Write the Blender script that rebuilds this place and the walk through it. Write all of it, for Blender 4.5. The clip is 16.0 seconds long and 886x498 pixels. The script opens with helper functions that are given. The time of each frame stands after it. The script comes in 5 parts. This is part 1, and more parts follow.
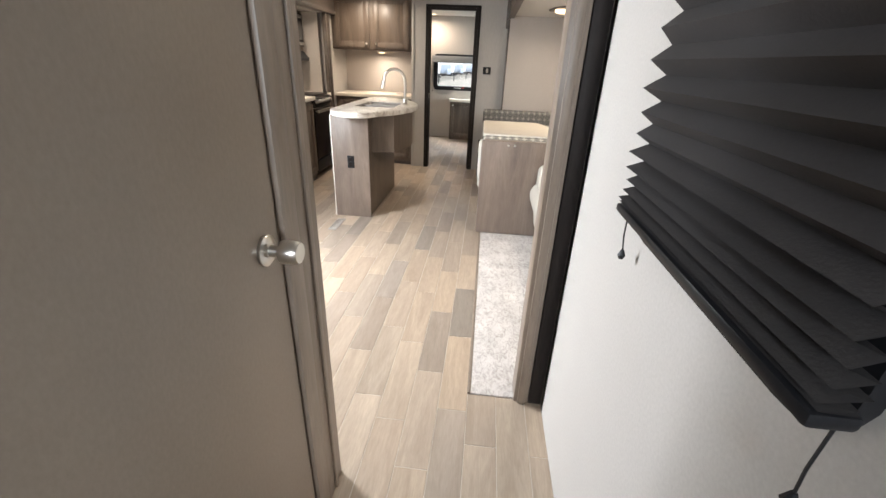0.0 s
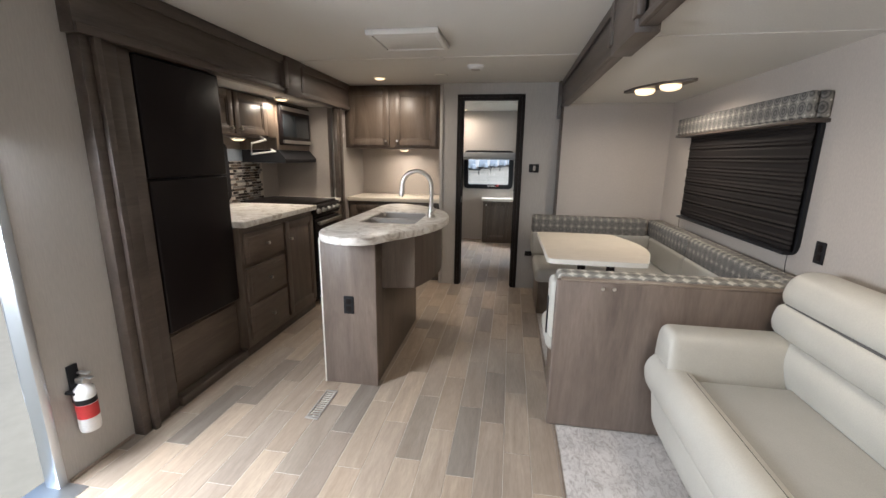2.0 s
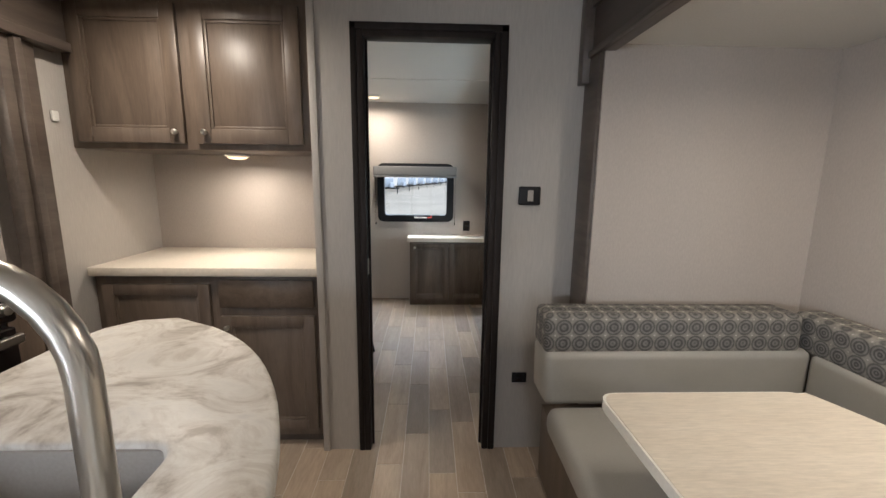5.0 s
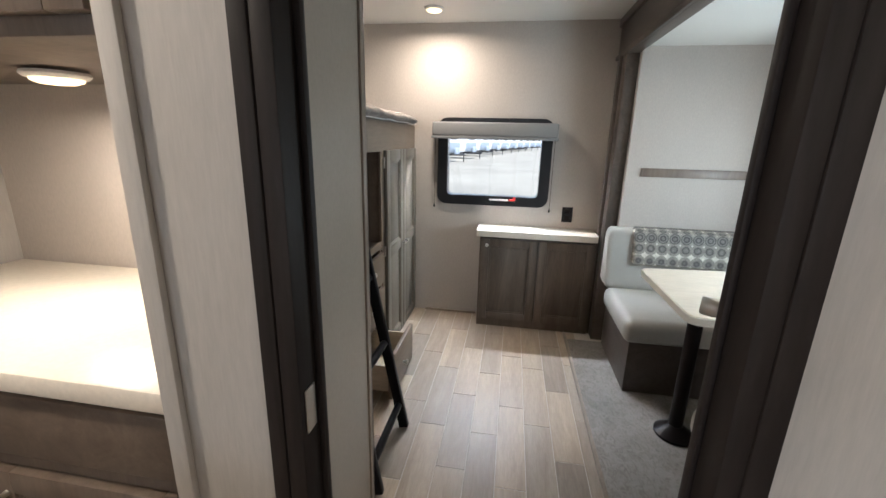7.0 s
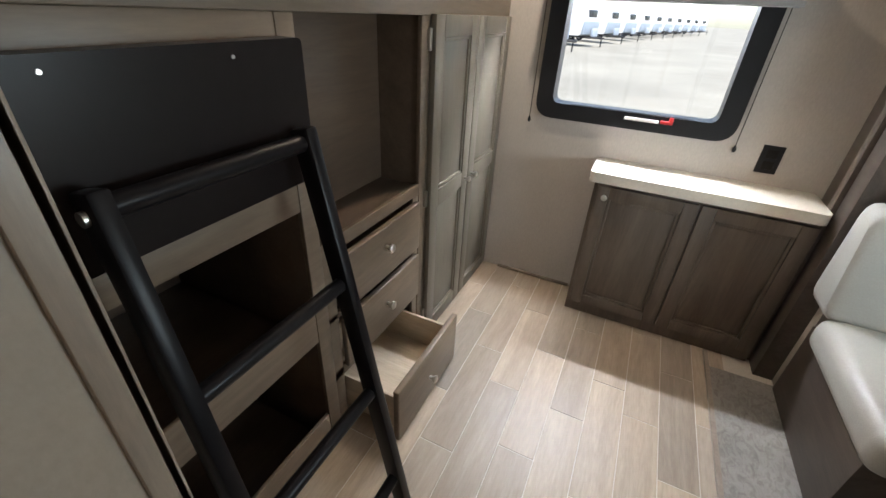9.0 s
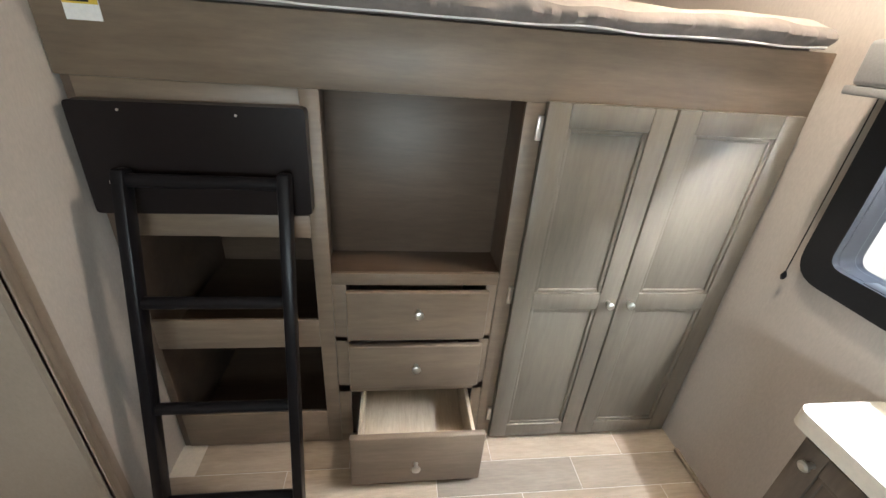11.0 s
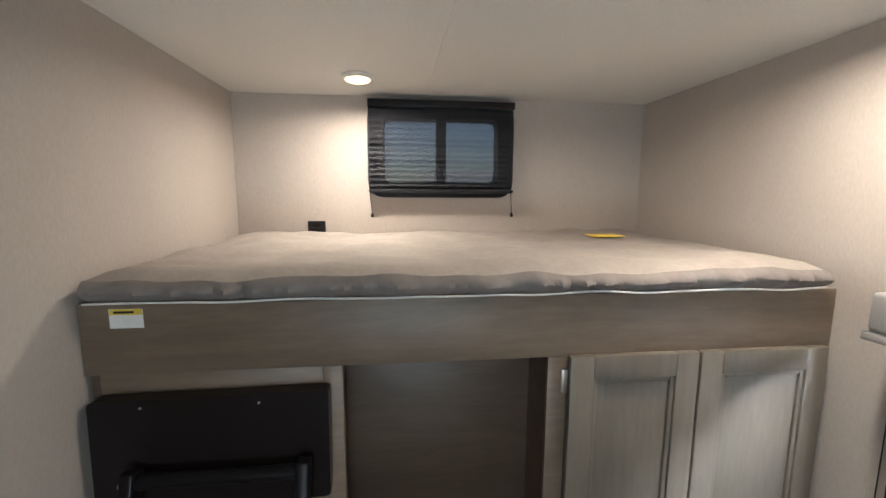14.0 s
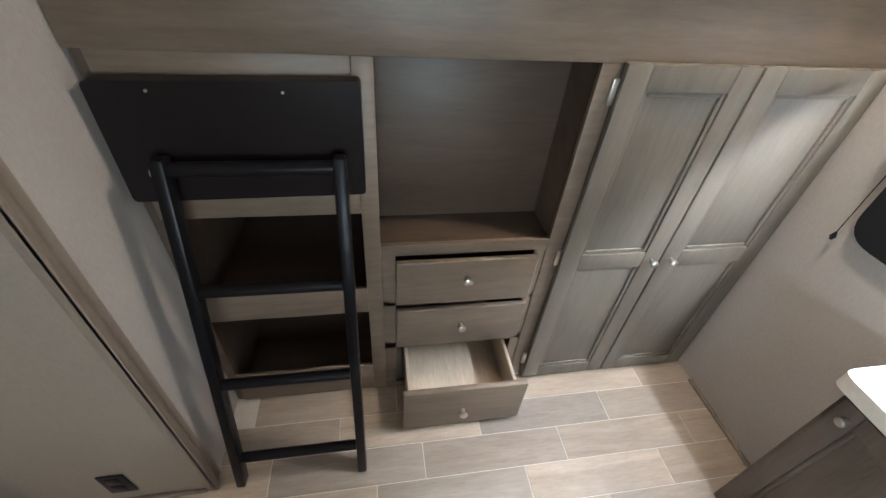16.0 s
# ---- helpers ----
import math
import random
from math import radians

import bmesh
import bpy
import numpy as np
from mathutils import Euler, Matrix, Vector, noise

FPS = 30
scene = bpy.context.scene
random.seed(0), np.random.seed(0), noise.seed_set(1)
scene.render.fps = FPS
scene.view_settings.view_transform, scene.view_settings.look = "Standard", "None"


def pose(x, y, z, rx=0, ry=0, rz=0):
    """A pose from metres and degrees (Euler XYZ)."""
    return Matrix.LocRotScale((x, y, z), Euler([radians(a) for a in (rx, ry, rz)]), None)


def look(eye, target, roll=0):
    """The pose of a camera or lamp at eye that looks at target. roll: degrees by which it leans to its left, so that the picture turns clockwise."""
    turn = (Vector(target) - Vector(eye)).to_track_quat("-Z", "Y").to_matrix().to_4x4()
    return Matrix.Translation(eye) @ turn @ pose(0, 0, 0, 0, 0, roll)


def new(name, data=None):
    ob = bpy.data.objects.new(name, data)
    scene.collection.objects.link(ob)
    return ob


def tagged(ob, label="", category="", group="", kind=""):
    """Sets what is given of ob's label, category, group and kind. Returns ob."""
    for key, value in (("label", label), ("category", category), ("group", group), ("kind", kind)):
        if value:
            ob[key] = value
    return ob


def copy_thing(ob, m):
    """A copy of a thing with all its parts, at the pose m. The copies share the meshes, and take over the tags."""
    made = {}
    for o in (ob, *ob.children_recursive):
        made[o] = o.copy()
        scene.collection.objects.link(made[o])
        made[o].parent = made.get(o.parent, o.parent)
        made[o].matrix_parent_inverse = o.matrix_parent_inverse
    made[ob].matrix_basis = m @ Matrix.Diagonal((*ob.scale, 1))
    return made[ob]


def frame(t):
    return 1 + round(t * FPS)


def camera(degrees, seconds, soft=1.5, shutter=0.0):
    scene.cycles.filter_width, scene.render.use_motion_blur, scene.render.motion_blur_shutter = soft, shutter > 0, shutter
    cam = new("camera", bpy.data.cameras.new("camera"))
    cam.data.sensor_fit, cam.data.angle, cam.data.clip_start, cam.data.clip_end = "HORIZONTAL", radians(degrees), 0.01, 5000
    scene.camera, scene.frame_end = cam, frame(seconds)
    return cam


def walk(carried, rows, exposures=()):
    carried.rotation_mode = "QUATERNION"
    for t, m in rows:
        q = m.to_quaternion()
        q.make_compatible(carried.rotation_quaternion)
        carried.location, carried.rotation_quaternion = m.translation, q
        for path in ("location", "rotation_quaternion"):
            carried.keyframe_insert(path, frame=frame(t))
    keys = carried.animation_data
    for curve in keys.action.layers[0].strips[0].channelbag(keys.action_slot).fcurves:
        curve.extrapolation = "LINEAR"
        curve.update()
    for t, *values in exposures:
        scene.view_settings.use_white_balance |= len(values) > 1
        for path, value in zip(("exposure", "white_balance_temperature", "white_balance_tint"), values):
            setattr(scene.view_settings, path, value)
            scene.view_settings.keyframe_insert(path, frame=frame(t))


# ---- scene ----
cam = camera(94.7, 16.0)
PATH = [
    (0, (1.176, 0.521, 1.31), (1.015, 2.331, 0.474), 2.4),
    (0.5, (1.156, 0.8, 1.308), (0.992, 2.632, 0.523), 1.6),
    (1, (1.08, 1.118, 1.317), (0.927, 3.026, 0.738), 1.2),
    (1.5, (1.003, 1.454, 1.301), (0.763, 3.381, 0.825), 0.8),
    (2, (0.921, 1.845, 1.321), (0.609, 3.77, 0.88), 0.8),
    (2.5, (0.772, 2.239, 1.332), (0.591, 4.189, 0.926), 1.1),
    (3, (0.7, 2.639, 1.312), (0.653, 4.607, 0.956), 0.5),
    (3.5, (0.699, 3.029, 1.322), (0.725, 5.001, 0.988), 0.3),
    (4, (0.661, 3.423, 1.349), (0.774, 5.394, 1.026), 0.6),
    (4.2, (0.662, 3.584, 1.325), (0.782, 5.556, 1.009), 0.5),
    (6.3, (0.762, 5.108, 1.294), (0.633, 7.053, 0.846), 1.4),
    (6.6, (0.739, 5.299, 1.291), (0.552, 7.235, 0.828), 1.5),
    (7, (0.695, 5.523, 1.282), (0.386, 7.43, 0.761), 1.4),
    (7.5, (0.699, 5.788, 1.259), (0.266, 7.645, 0.656), 1.3),
    (8, (0.647, 6.004, 1.224), (0.141, 7.798, 0.499), 1.5),
    (8.5, (0.579, 6.251, 1.209), (0.054, 7.962, 0.317), 1.7),
    (10.8, (0.987, 7.307, 1.348), (-0.703, 7.635, 0.331), 3.7),
    (11, (1.014, 7.337, 1.341), (-0.739, 7.583, 0.41), 4.5),
    (11.5, (1.059, 7.329, 1.385), (-0.816, 7.469, 0.704), 4.9),
    (12, (1.061, 7.304, 1.423), (-0.892, 7.448, 1.019), 4.0),
    (12.5, (1.012, 7.298, 1.458), (-0.97, 7.477, 1.264), 3.0),
    (13, (0.973, 7.291, 1.495), (-1.021, 7.441, 1.461), 1.5),
    (13.5, (0.941, 7.296, 1.563), (-1.053, 7.452, 1.566), -0.0),
    (14, (0.915, 7.293, 1.603), (-1.054, 7.515, 1.334), 0.3),
    (14.5, (0.909, 7.266, 1.607), (-0.971, 7.49, 0.962), 1.8),
    (15, (0.897, 7.236, 1.575), (-0.862, 7.456, 0.648), 2.8),
    (15.5, (0.891, 7.196, 1.515), (-0.732, 7.458, 0.377), 4.0),
    (16, (0.868, 7.158, 1.45), (-0.625, 7.471, 0.158), 5.1),
]
EXPOSURES = [(0.0, 1.5, 6400, 10), (1.0, 1.4, 6050, 10), (1.6, 1.0, 5800, 10), (2.5, 0.9, 6450, 10), (4.2, 0.85, 6150, 10), (6.5, 1.4, 5950, 10), (8.5, 1.35, 6350, 10), (11.0, 1.85, 6400, 10), (12.5, 1.3, 6100, 10), (14.0, 1.15, 6000, 10), (15.0, 1.45, 5800, 10), (16.0, 1.65, 5950, 10)]
walk(cam, [(t, look(eye, target, roll)) for t, eye, target, roll in PATH], EXPOSURES)
DOOR_W, REAR_W, SLIDE_W, BED_FILL_W = 41.0, 28.0, 6.0, 14.0

# ---- world and light ----
world = bpy.data.worlds.new("world")
scene.world = world
world.use_nodes = True
wn = world.node_tree
sky = wn.nodes.new("ShaderNodeTexSky")
sky.sky_type, sky.sun_disc = "NISHITA", False
SUN_EL, SUN_AZ = 64.0, 150.0   # degrees; azimuth clockwise from +y
sky.sun_elevation, sky.sun_rotation = radians(SUN_EL), radians(SUN_AZ)
wn.links.new(sky.outputs[0], wn.nodes["Background"].inputs[0])
wn.nodes["Background"].inputs[1].default_value = 0.13
sd = bpy.data.lights.new("sun", "SUN")
sd.energy, sd.angle, sd.color = 3.6, radians(0.6), (1.0, 0.95, 0.87)
sun = new("sun", sd)
_to = Vector((math.sin(radians(SUN_AZ)) * math.cos(radians(SUN_EL)), math.cos(radians(SUN_AZ)) * math.cos(radians(SUN_EL)), math.sin(radians(SUN_EL))))
sun.rotation_euler = _to.to_track_quat("Z", "Y").to_euler()


def lamp_light(x, y, z, watts, size=0.09, down=(0, 0, -1), color=(1.0, 0.85, 0.68)):
    d = bpy.data.lights.new("lamp_light", "AREA")
    d.shape, d.size, d.energy, d.color = "DISK", size, watts, color
    d.spread = radians(170)
    o = new("lamp_light", d)
    o.location = (x, y, z)
    return o


def sky_portal(x, y, z, sx, sy, rot, watts, color=(0.86, 0.93, 1.0)):
    """Daylight that the sky sends through an opening."""
    d = bpy.data.lights.new("daylight", "AREA")
    d.shape, d.size, d.size_y, d.energy, d.color = "RECTANGLE", sx, sy, watts, color
    o = new("daylight", d)
    o.matrix_world = pose(x, y, z, *rot)
    return o


sky_portal(-0.93, 2.63, 1.22, 0.75, 0.6, (0, -50, 0), DOOR_W, (0.94, 0.97, 1.0))
sky_portal(2.235, 7.25, 1.08, 0.3, 0.7, (0, 90, 0), SLIDE_W, (0.80, 0.95, 1.0))
# Added fill lamp behind the camera, placed to brighten the right bedroom wall.
sky_portal(0.94, -1.345, 1.68, 0.28, 0.34, (72, 0, 0), BED_FILL_W)
sky_portal(0.555, 8.485, 1.365, 0.62, 0.06, (-50, 0, 0), REAR_W)


# ---- materials ----
def ramp(nt, fac, stops):
    r = nt.nodes.new("ShaderNodeValToRGB")
    els = r.color_ramp.elements
    while len(els) < len(stops):
        els.new(0.5)
    for e, (p, c) in zip(els, stops):
        e.position, e.color = p, (*c, 1)
    nt.links.new(fac, r.inputs[0])
    return r.outputs[0]


def mix(nt, a, b, fac, mode="MIX"):
    m = nt.nodes.new("ShaderNodeMix")
    m.data_type, m.blend_type = "RGBA", mode
    for sock, v in ((m.inputs[0], fac), (m.inputs[6], a), (m.inputs[7], b)):
        if isinstance(v, (int, float)):
            sock.default_value = v
        elif isinstance(v, tuple):
            sock.default_value = (*v, 1)
        else:
            nt.links.new(v, sock)
    return m.outputs[2]


def base(name, rough=0.5, metal=0.0, ior=1.5):
    m = bpy.data.materials.new(name)
    m.use_nodes = True
    nt = m.node_tree
    p = nt.nodes["Principled BSDF"]
    p.inputs["Roughness"].default_value, p.inputs["Metallic"].default_value, p.inputs["IOR"].default_value = rough, metal, ior
    return m, nt, p


def coords(nt, scale=(1, 1, 1)):
    t = nt.nodes.new("ShaderNodeTexCoord")
    mp = nt.nodes.new("ShaderNodeMapping")
    mp.inputs["Scale"].default_value = scale
    nt.links.new(t.outputs["Object"], mp.inputs[0])
    return mp.outputs[0]


def noise_tex(nt, vec, scale, detail=5.0, rough=0.6, distort=0.0):
    n = nt.nodes.new("ShaderNodeTexNoise")
    n.inputs["Scale"].default_value, n.inputs["Detail"].default_value = scale, detail
    n.inputs["Roughness"].default_value, n.inputs["Distortion"].default_value = rough, distort
    nt.links.new(vec, n.inputs["Vector"])
    return n.outputs["Fac"]


def bump(nt, p, h, strength, dist=0.002):
    b = nt.nodes.new("ShaderNodeBump")
    b.inputs["Strength"].default_value, b.inputs["Distance"].default_value = strength, dist
    nt.links.new(h, b.inputs["Height"])
    nt.links.new(b.outputs[0], p.inputs["Normal"])


def paint(name, color, rough=0.5, var=0.08, fine=120, big=2.5, bumps=0.12, metal=0.0, stretch=(1, 1, 1)):
    """Plain surface with fine grain and large faint stains."""
    m, nt, p = base(name, rough, metal)
    v = coords(nt, stretch)
    c = Vector(color)
    big_n, fine_n = noise_tex(nt, v, big, 4), noise_tex(nt, v, fine, 3)
    a = ramp(nt, big_n, [(0.3, tuple(c * (1 - var))), (0.7, tuple(c * (1 + var)))])
    g = ramp(nt, fine_n, [(0.3, (0.94,) * 3), (0.7, (1.05,) * 3)])
    nt.links.new(mix(nt, a, g, 1.0, "MULTIPLY"), p.inputs["Base Color"])
    r = nt.nodes.new("ShaderNodeMapRange")
    r.inputs[3].default_value, r.inputs[4].default_value = max(rough - 0.06, 0.02), min(rough + 0.08, 1)
    nt.links.new(big_n, r.inputs[0])
    nt.links.new(r.outputs[0], p.inputs["Roughness"])
    bump(nt, p, fine_n, bumps)
    return m


def wood(name, dark, light, rough=0.45, along="z", grain=9.0, var=1.0, per_piece=False):
    """Printed wood grain that runs along one axis."""
    m, nt, p = base(name, rough)
    s = {"x": (0.12, 1, 1), "y": (1, 0.12, 1), "z": (1, 1, 0.12)}[along]
    v = coords(nt, s)
    info = nt.nodes.new("ShaderNodeObjectInfo")
    if per_piece:
        add = nt.nodes.new("ShaderNodeVectorMath")
        add.operation = "MULTIPLY_ADD"
        add.inputs[1].default_value = (31, 17, 11)
        nt.links.new(info.outputs["Random"], add.inputs[0])
        nt.links.new(v, add.inputs[2])
        v = add.outputs[0]
    n1 = noise_tex(nt, v, grain, 8, 0.65, 1.4)
    n2 = noise_tex(nt, v, grain * 14, 4, 0.7)
    n3 = noise_tex(nt, coords(nt), 1.7, 3)
    d, l = Vector(dark), Vector(light)
    c1 = ramp(nt, n1, [(0.28, tuple(d)), (0.55, tuple(d * 0.45 + l * 0.55)), (0.75, tuple(l))])
    c2 = ramp(nt, n2, [(0.3, (0.86,) * 3), (0.65, (1.06,) * 3)])
    c3 = ramp(nt, n3, [(0.3, (0.9,) * 3), (0.7, (1.08,) * 3)])
    col = mix(nt, mix(nt, c1, c2, 1.0, "MULTIPLY"), c3, 1.0, "MULTIPLY")
    if per_piece:
        tint = ramp(nt, info.outputs["Random"], [(0.0, (0.56, 0.565, 0.57)), (0.18, (1.05, 0.98, 0.88)), (0.36, (0.74, 0.72, 0.70)), (0.52, (1.08, 1.00, 0.90)), (0.68, (0.60, 0.58, 0.57)), (0.84, (0.96, 0.88, 0.78)), (1.0, (0.66, 0.66, 0.67))])
        col = mix(nt, col, tint, 1.0, "MULTIPLY")
    nt.links.new(col, p.inputs["Base Color"])
    bump(nt, p, n2, 0.10, 0.001)
    return m


def metal(name, color, rough=0.25):
    m, nt, p = base(name, rough, 1.0)
    p.inputs["Base Color"].default_value = (*color, 1)
    bump(nt, p, noise_tex(nt, coords(nt, (1, 1, 8)), 200, 2), 0.03, 0.0005)
    return m


def glow(name, color, strength):
    m, nt, p = base(name, 0.4)
    p.inputs["Base Color"].default_value = (0.9, 0.88, 0.82, 1)
    p.inputs["Emission Color"].default_value, p.inputs["Emission Strength"].default_value = (*color, 1), strength
    return m


def marble(name):
    m, nt, p = base(name, 0.4)
    v = coords(nt)
    n1 = noise_tex(nt, v, 7, 10, 0.66, 2.2)
    n2 = noise_tex(nt, v, 2.6, 5, 0.6, 0.8)
    c1 = ramp(nt, n1, [(0.34, (0.42, 0.37, 0.32)), (0.46, (0.68, 0.64, 0.59)), (0.58, (0.84, 0.82, 0.78)), (0.75, (0.72, 0.70, 0.68))])
    c2 = ramp(nt, n2, [(0.35, (0.86, 0.84, 0.82)), (0.65, (1.05, 1.04, 1.02))])
    nt.links.new(mix(nt, c1, c2, 1.0, "MULTIPLY"), p.inputs["Base Color"])
    return m


def medallion(name):
    """Woven grey fabric with a grid of small ring motifs."""
    m, nt, p = base(name, 0.85)
    v = coords(nt)
    geo = nt.nodes.new("ShaderNodeVectorMath")
    geo.operation = "MULTIPLY"
    geo.inputs[1].default_value = (16, 16, 16)
    nt.links.new(v, geo.inputs[0])
    vo = nt.nodes.new("ShaderNodeTexVoronoi")
    vo.inputs["Scale"].default_value, vo.inputs["Randomness"].default_value = 1.0, 0.0
    nt.links.new(geo.outputs[0], vo.inputs["Vector"])
    rings = ramp(nt, vo.outputs["Distance"], [(0.0, (0.24, 0.23, 0.215)), (0.10, (0.06, 0.058, 0.056)), (0.18, (0.20, 0.19, 0.178)), (0.27, (0.06, 0.058, 0.056)), (0.37, (0.21, 0.20, 0.187)), (0.46, (0.085, 0.082, 0.078)), (0.54, (0.25, 0.235, 0.21)), (0.66, (0.27, 0.255, 0.225)), (0.72, (0.62, 0.59, 0.52))])
    n = noise_tex(nt, v, 60, 4)
    fuzz = ramp(nt, n, [(0.35, (0.75,) * 3), (0.65, (1.15,) * 3)])
    nt.links.new(mix(nt, rings, fuzz, 1.0, "MULTIPLY"), p.inputs["Base Color"])
    bump(nt, p, n, 0.3, 0.001)
    return m


def glass(name, tint=(1, 1, 1), rough=0.0):
    m, nt, p = base(name, rough, 0.0, 1.45)
    p.inputs["Base Color"].default_value = (*tint, 1)
    p.inputs["Transmission Weight"].default_value = 1.0
    return m


M_CEIL = paint("ceiling_white", (0.68, 0.665, 0.63), 0.5, 0.03, 160, 1.2, 0.08)
M_WALL = paint("wall_linen", (0.45, 0.405, 0.365), 0.62, 0.05, 190, 1.6, 0.2, stretch=(1, 1, 0.35))
M_WALLG = paint("wall_grey_panel", (0.42, 0.395, 0.365), 0.5, 0.05, 170, 1.6, 0.25, stretch=(1, 1, 0.12))
M_DOOR = paint("door_taupe", (0.285, 0.234, 0.188), 0.42, 0.07, 150, 2.2, 0.06, stretch=(1, 1, 0.6))
M_PALE = paint("bedroom_wall", (0.55, 0.53, 0.505), 0.55, 0.03, 150, 1.6, 0.12)
M_WOOD = wood("cabinet_wood", (0.085, 0.062, 0.046), (0.175, 0.132, 0.10), 0.4, "z")
M_WOODH = wood("cabinet_wood_level", (0.085, 0.062, 0.046), (0.175, 0.132, 0.10), 0.4, "y")
M_BUNKV = wood("bunk_door_wood", (0.132, 0.11, 0.083), (0.16, 0.136, 0.106), 0.42, "z", 5)
M_PANEL = wood("panel_wood", (0.128, 0.096, 0.077), (0.235, 0.182, 0.147), 0.42, "z", 7)
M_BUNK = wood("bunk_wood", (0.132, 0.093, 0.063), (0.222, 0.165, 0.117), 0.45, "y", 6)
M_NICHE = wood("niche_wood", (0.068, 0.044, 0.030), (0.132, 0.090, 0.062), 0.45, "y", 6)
M_TRIM = wood("dark_trim", (0.014, 0.011, 0.010), (0.030, 0.024, 0.022), 0.5, "z")
M_TRIMT = wood("tan_trim", (0.20, 0.155, 0.12), (0.31, 0.25, 0.2), 0.4, "z")
M_FASCIA = wood("fascia_wood", (0.055, 0.043, 0.036), (0.125, 0.098, 0.08), 0.4, "y")
M_PLANK = wood("floor_plank", (0.35, 0.29, 0.238), (0.535, 0.458, 0.384), 0.42, "y", 10, per_piece=True)
M_GROUT = paint("floor_joint", (0.60, 0.54, 0.47), 0.6, 0.06, 90, 3)


def mottled(name, dark, mid, light, rough=0.6):
    """Printed stone-look vinyl with broken pale flecks over darker patches."""
    m, nt, p = base(name, rough)
    v = coords(nt, (1, 0.55, 1))
    n1, n2 = noise_tex(nt, v, 44, 9, 0.75, 1.2), noise_tex(nt, coords(nt), 4.5, 4)
    c1 = ramp(nt, n1, [(0.36, dark), (0.47, mid), (0.56, light), (0.68, mid)])
    c2 = ramp(nt, n2, [(0.32, (0.80,) * 3), (0.68, (1.1,) * 3)])
    nt.links.new(mix(nt, c1, c2, 1.0, "MULTIPLY"), p.inputs["Base Color"])
    bump(nt, p, n1, 0.25, 0.001)
    return m


M_SLIDE = mottled("slide_floor_vinyl", (0.33, 0.295, 0.27), (0.48, 0.44, 0.41), (0.60, 0.565, 0.535))
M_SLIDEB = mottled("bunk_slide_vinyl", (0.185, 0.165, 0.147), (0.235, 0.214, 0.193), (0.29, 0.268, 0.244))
M_COUNTER = marble("marbled_laminate")
M_CREAMTOP = paint("cream_laminate", (0.74, 0.67, 0.57), 0.3, 0.03, 80, 3, 0.02)
M_TABLE = wood("table_laminate", (0.68, 0.60, 0.49), (0.76, 0.69, 0.585), 0.32, "x", 12)
M_EDGE = paint("table_edge", (0.80, 0.77, 0.70), 0.35, 0.03)
M_LEATHER = paint("cream_leather", (0.50, 0.477, 0.422), 0.42, 0.05, 240, 5, 0.25)
M_GREYL = paint("grey_vinyl", (0.37, 0.36, 0.33), 0.4, 0.06, 260, 4, 0.25)
M_VAL = paint("grey_valance", (0.24, 0.235, 0.235), 0.85, 0.06, 200, 3, 0.3)
M_PIPE = paint("dark_piping", (0.10, 0.095, 0.09), 0.6)
M_FAB = medallion("medallion_fabric")
M_BLIND = paint("pleated_shade", (0.060, 0.056, 0.056), 0.8, 0.1, 220, 3, 0.2)
M_BLINDB = paint("brown_black_shade", (0.017, 0.014, 0.0135), 0.75, 0.12, 220, 3, 0.2)
M_BLACK = paint("black_plastic", (0.018, 0.018, 0.02), 0.35, 0.1, 120, 4, 0.05)
M_BLACKG = paint("black_gloss", (0.012, 0.009, 0.009), 0.3, 0.1, 60, 2, 0.01)
M_LADDER = paint("black_steel", (0.008, 0.007, 0.008), 0.32, 0.1, 120, 4, 0.05)
M_NICKEL = metal("brushed_nickel", (0.66, 0.63, 0.58), 0.28)
M_STEEL = metal("stainless", (0.55, 0.54, 0.52), 0.32)
M_ALU = metal("aluminium", (0.6, 0.63, 0.66), 0.4)
M_SINK = paint("taupe_composite", (0.36, 0.33, 0.30), 0.5, 0.04, 180, 3, 0.1)
M_WHITE = paint("white_plastic", (0.72, 0.71, 0.69), 0.4, 0.03)
M_LENS = glow("lamp_lens", (1.0, 0.70, 0.38), 1.0)
M_GLASS = glass("window_glass")
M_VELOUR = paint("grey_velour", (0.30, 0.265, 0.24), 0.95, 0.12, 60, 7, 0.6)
# Same velour, darkened so the mattress side carries its shade in the colour.
M_VELOUR_SHADED = paint("grey_velour_shaded", (0.20, 0.176, 0.162), 0.95, 0.15, 60, 9, 0.6)
M_DRAWER = wood("pale_drawer_box", (0.45, 0.36, 0.26), (0.62, 0.52, 0.40), 0.5, "x")
M_RED = paint("red_label", (0.5, 0.03, 0.03), 0.4)
M_YELLOW = paint("yellow_label", (0.7, 0.5, 0.06), 0.5)
M_RUBBER = paint("rubber", (0.02, 0.02, 0.022), 0.8)
M_GRAVEL = paint("pale_gravel", (0.25, 0.238, 0.20), 0.9, 0.16, 9, 0.25, 0.6)
M_SHELL = paint("white_shell", (0.76, 0.76, 0.75), 0.35, 0.04, 40, 0.8, 0.03)
M_BLUEG = paint("blue_grey_shell", (0.30, 0.35, 0.41), 0.4, 0.05, 40, 0.8, 0.03)
M_CAR = paint("silver_paint", (0.26, 0.265, 0.27), 0.28, 0.04, 60, 1, 0.01)
M_TINT = paint("tinted_pane", (0.03, 0.035, 0.04), 0.1, 0.1, 20, 1, 0.0)
for _m in (M_BLACKG, M_LADDER, M_TRIM, M_BLACK, M_BLIND, M_BLINDB):
    _m.node_tree.nodes["Principled BSDF"].inputs["IOR"].default_value = 1.25
M_MOSAIC = {}
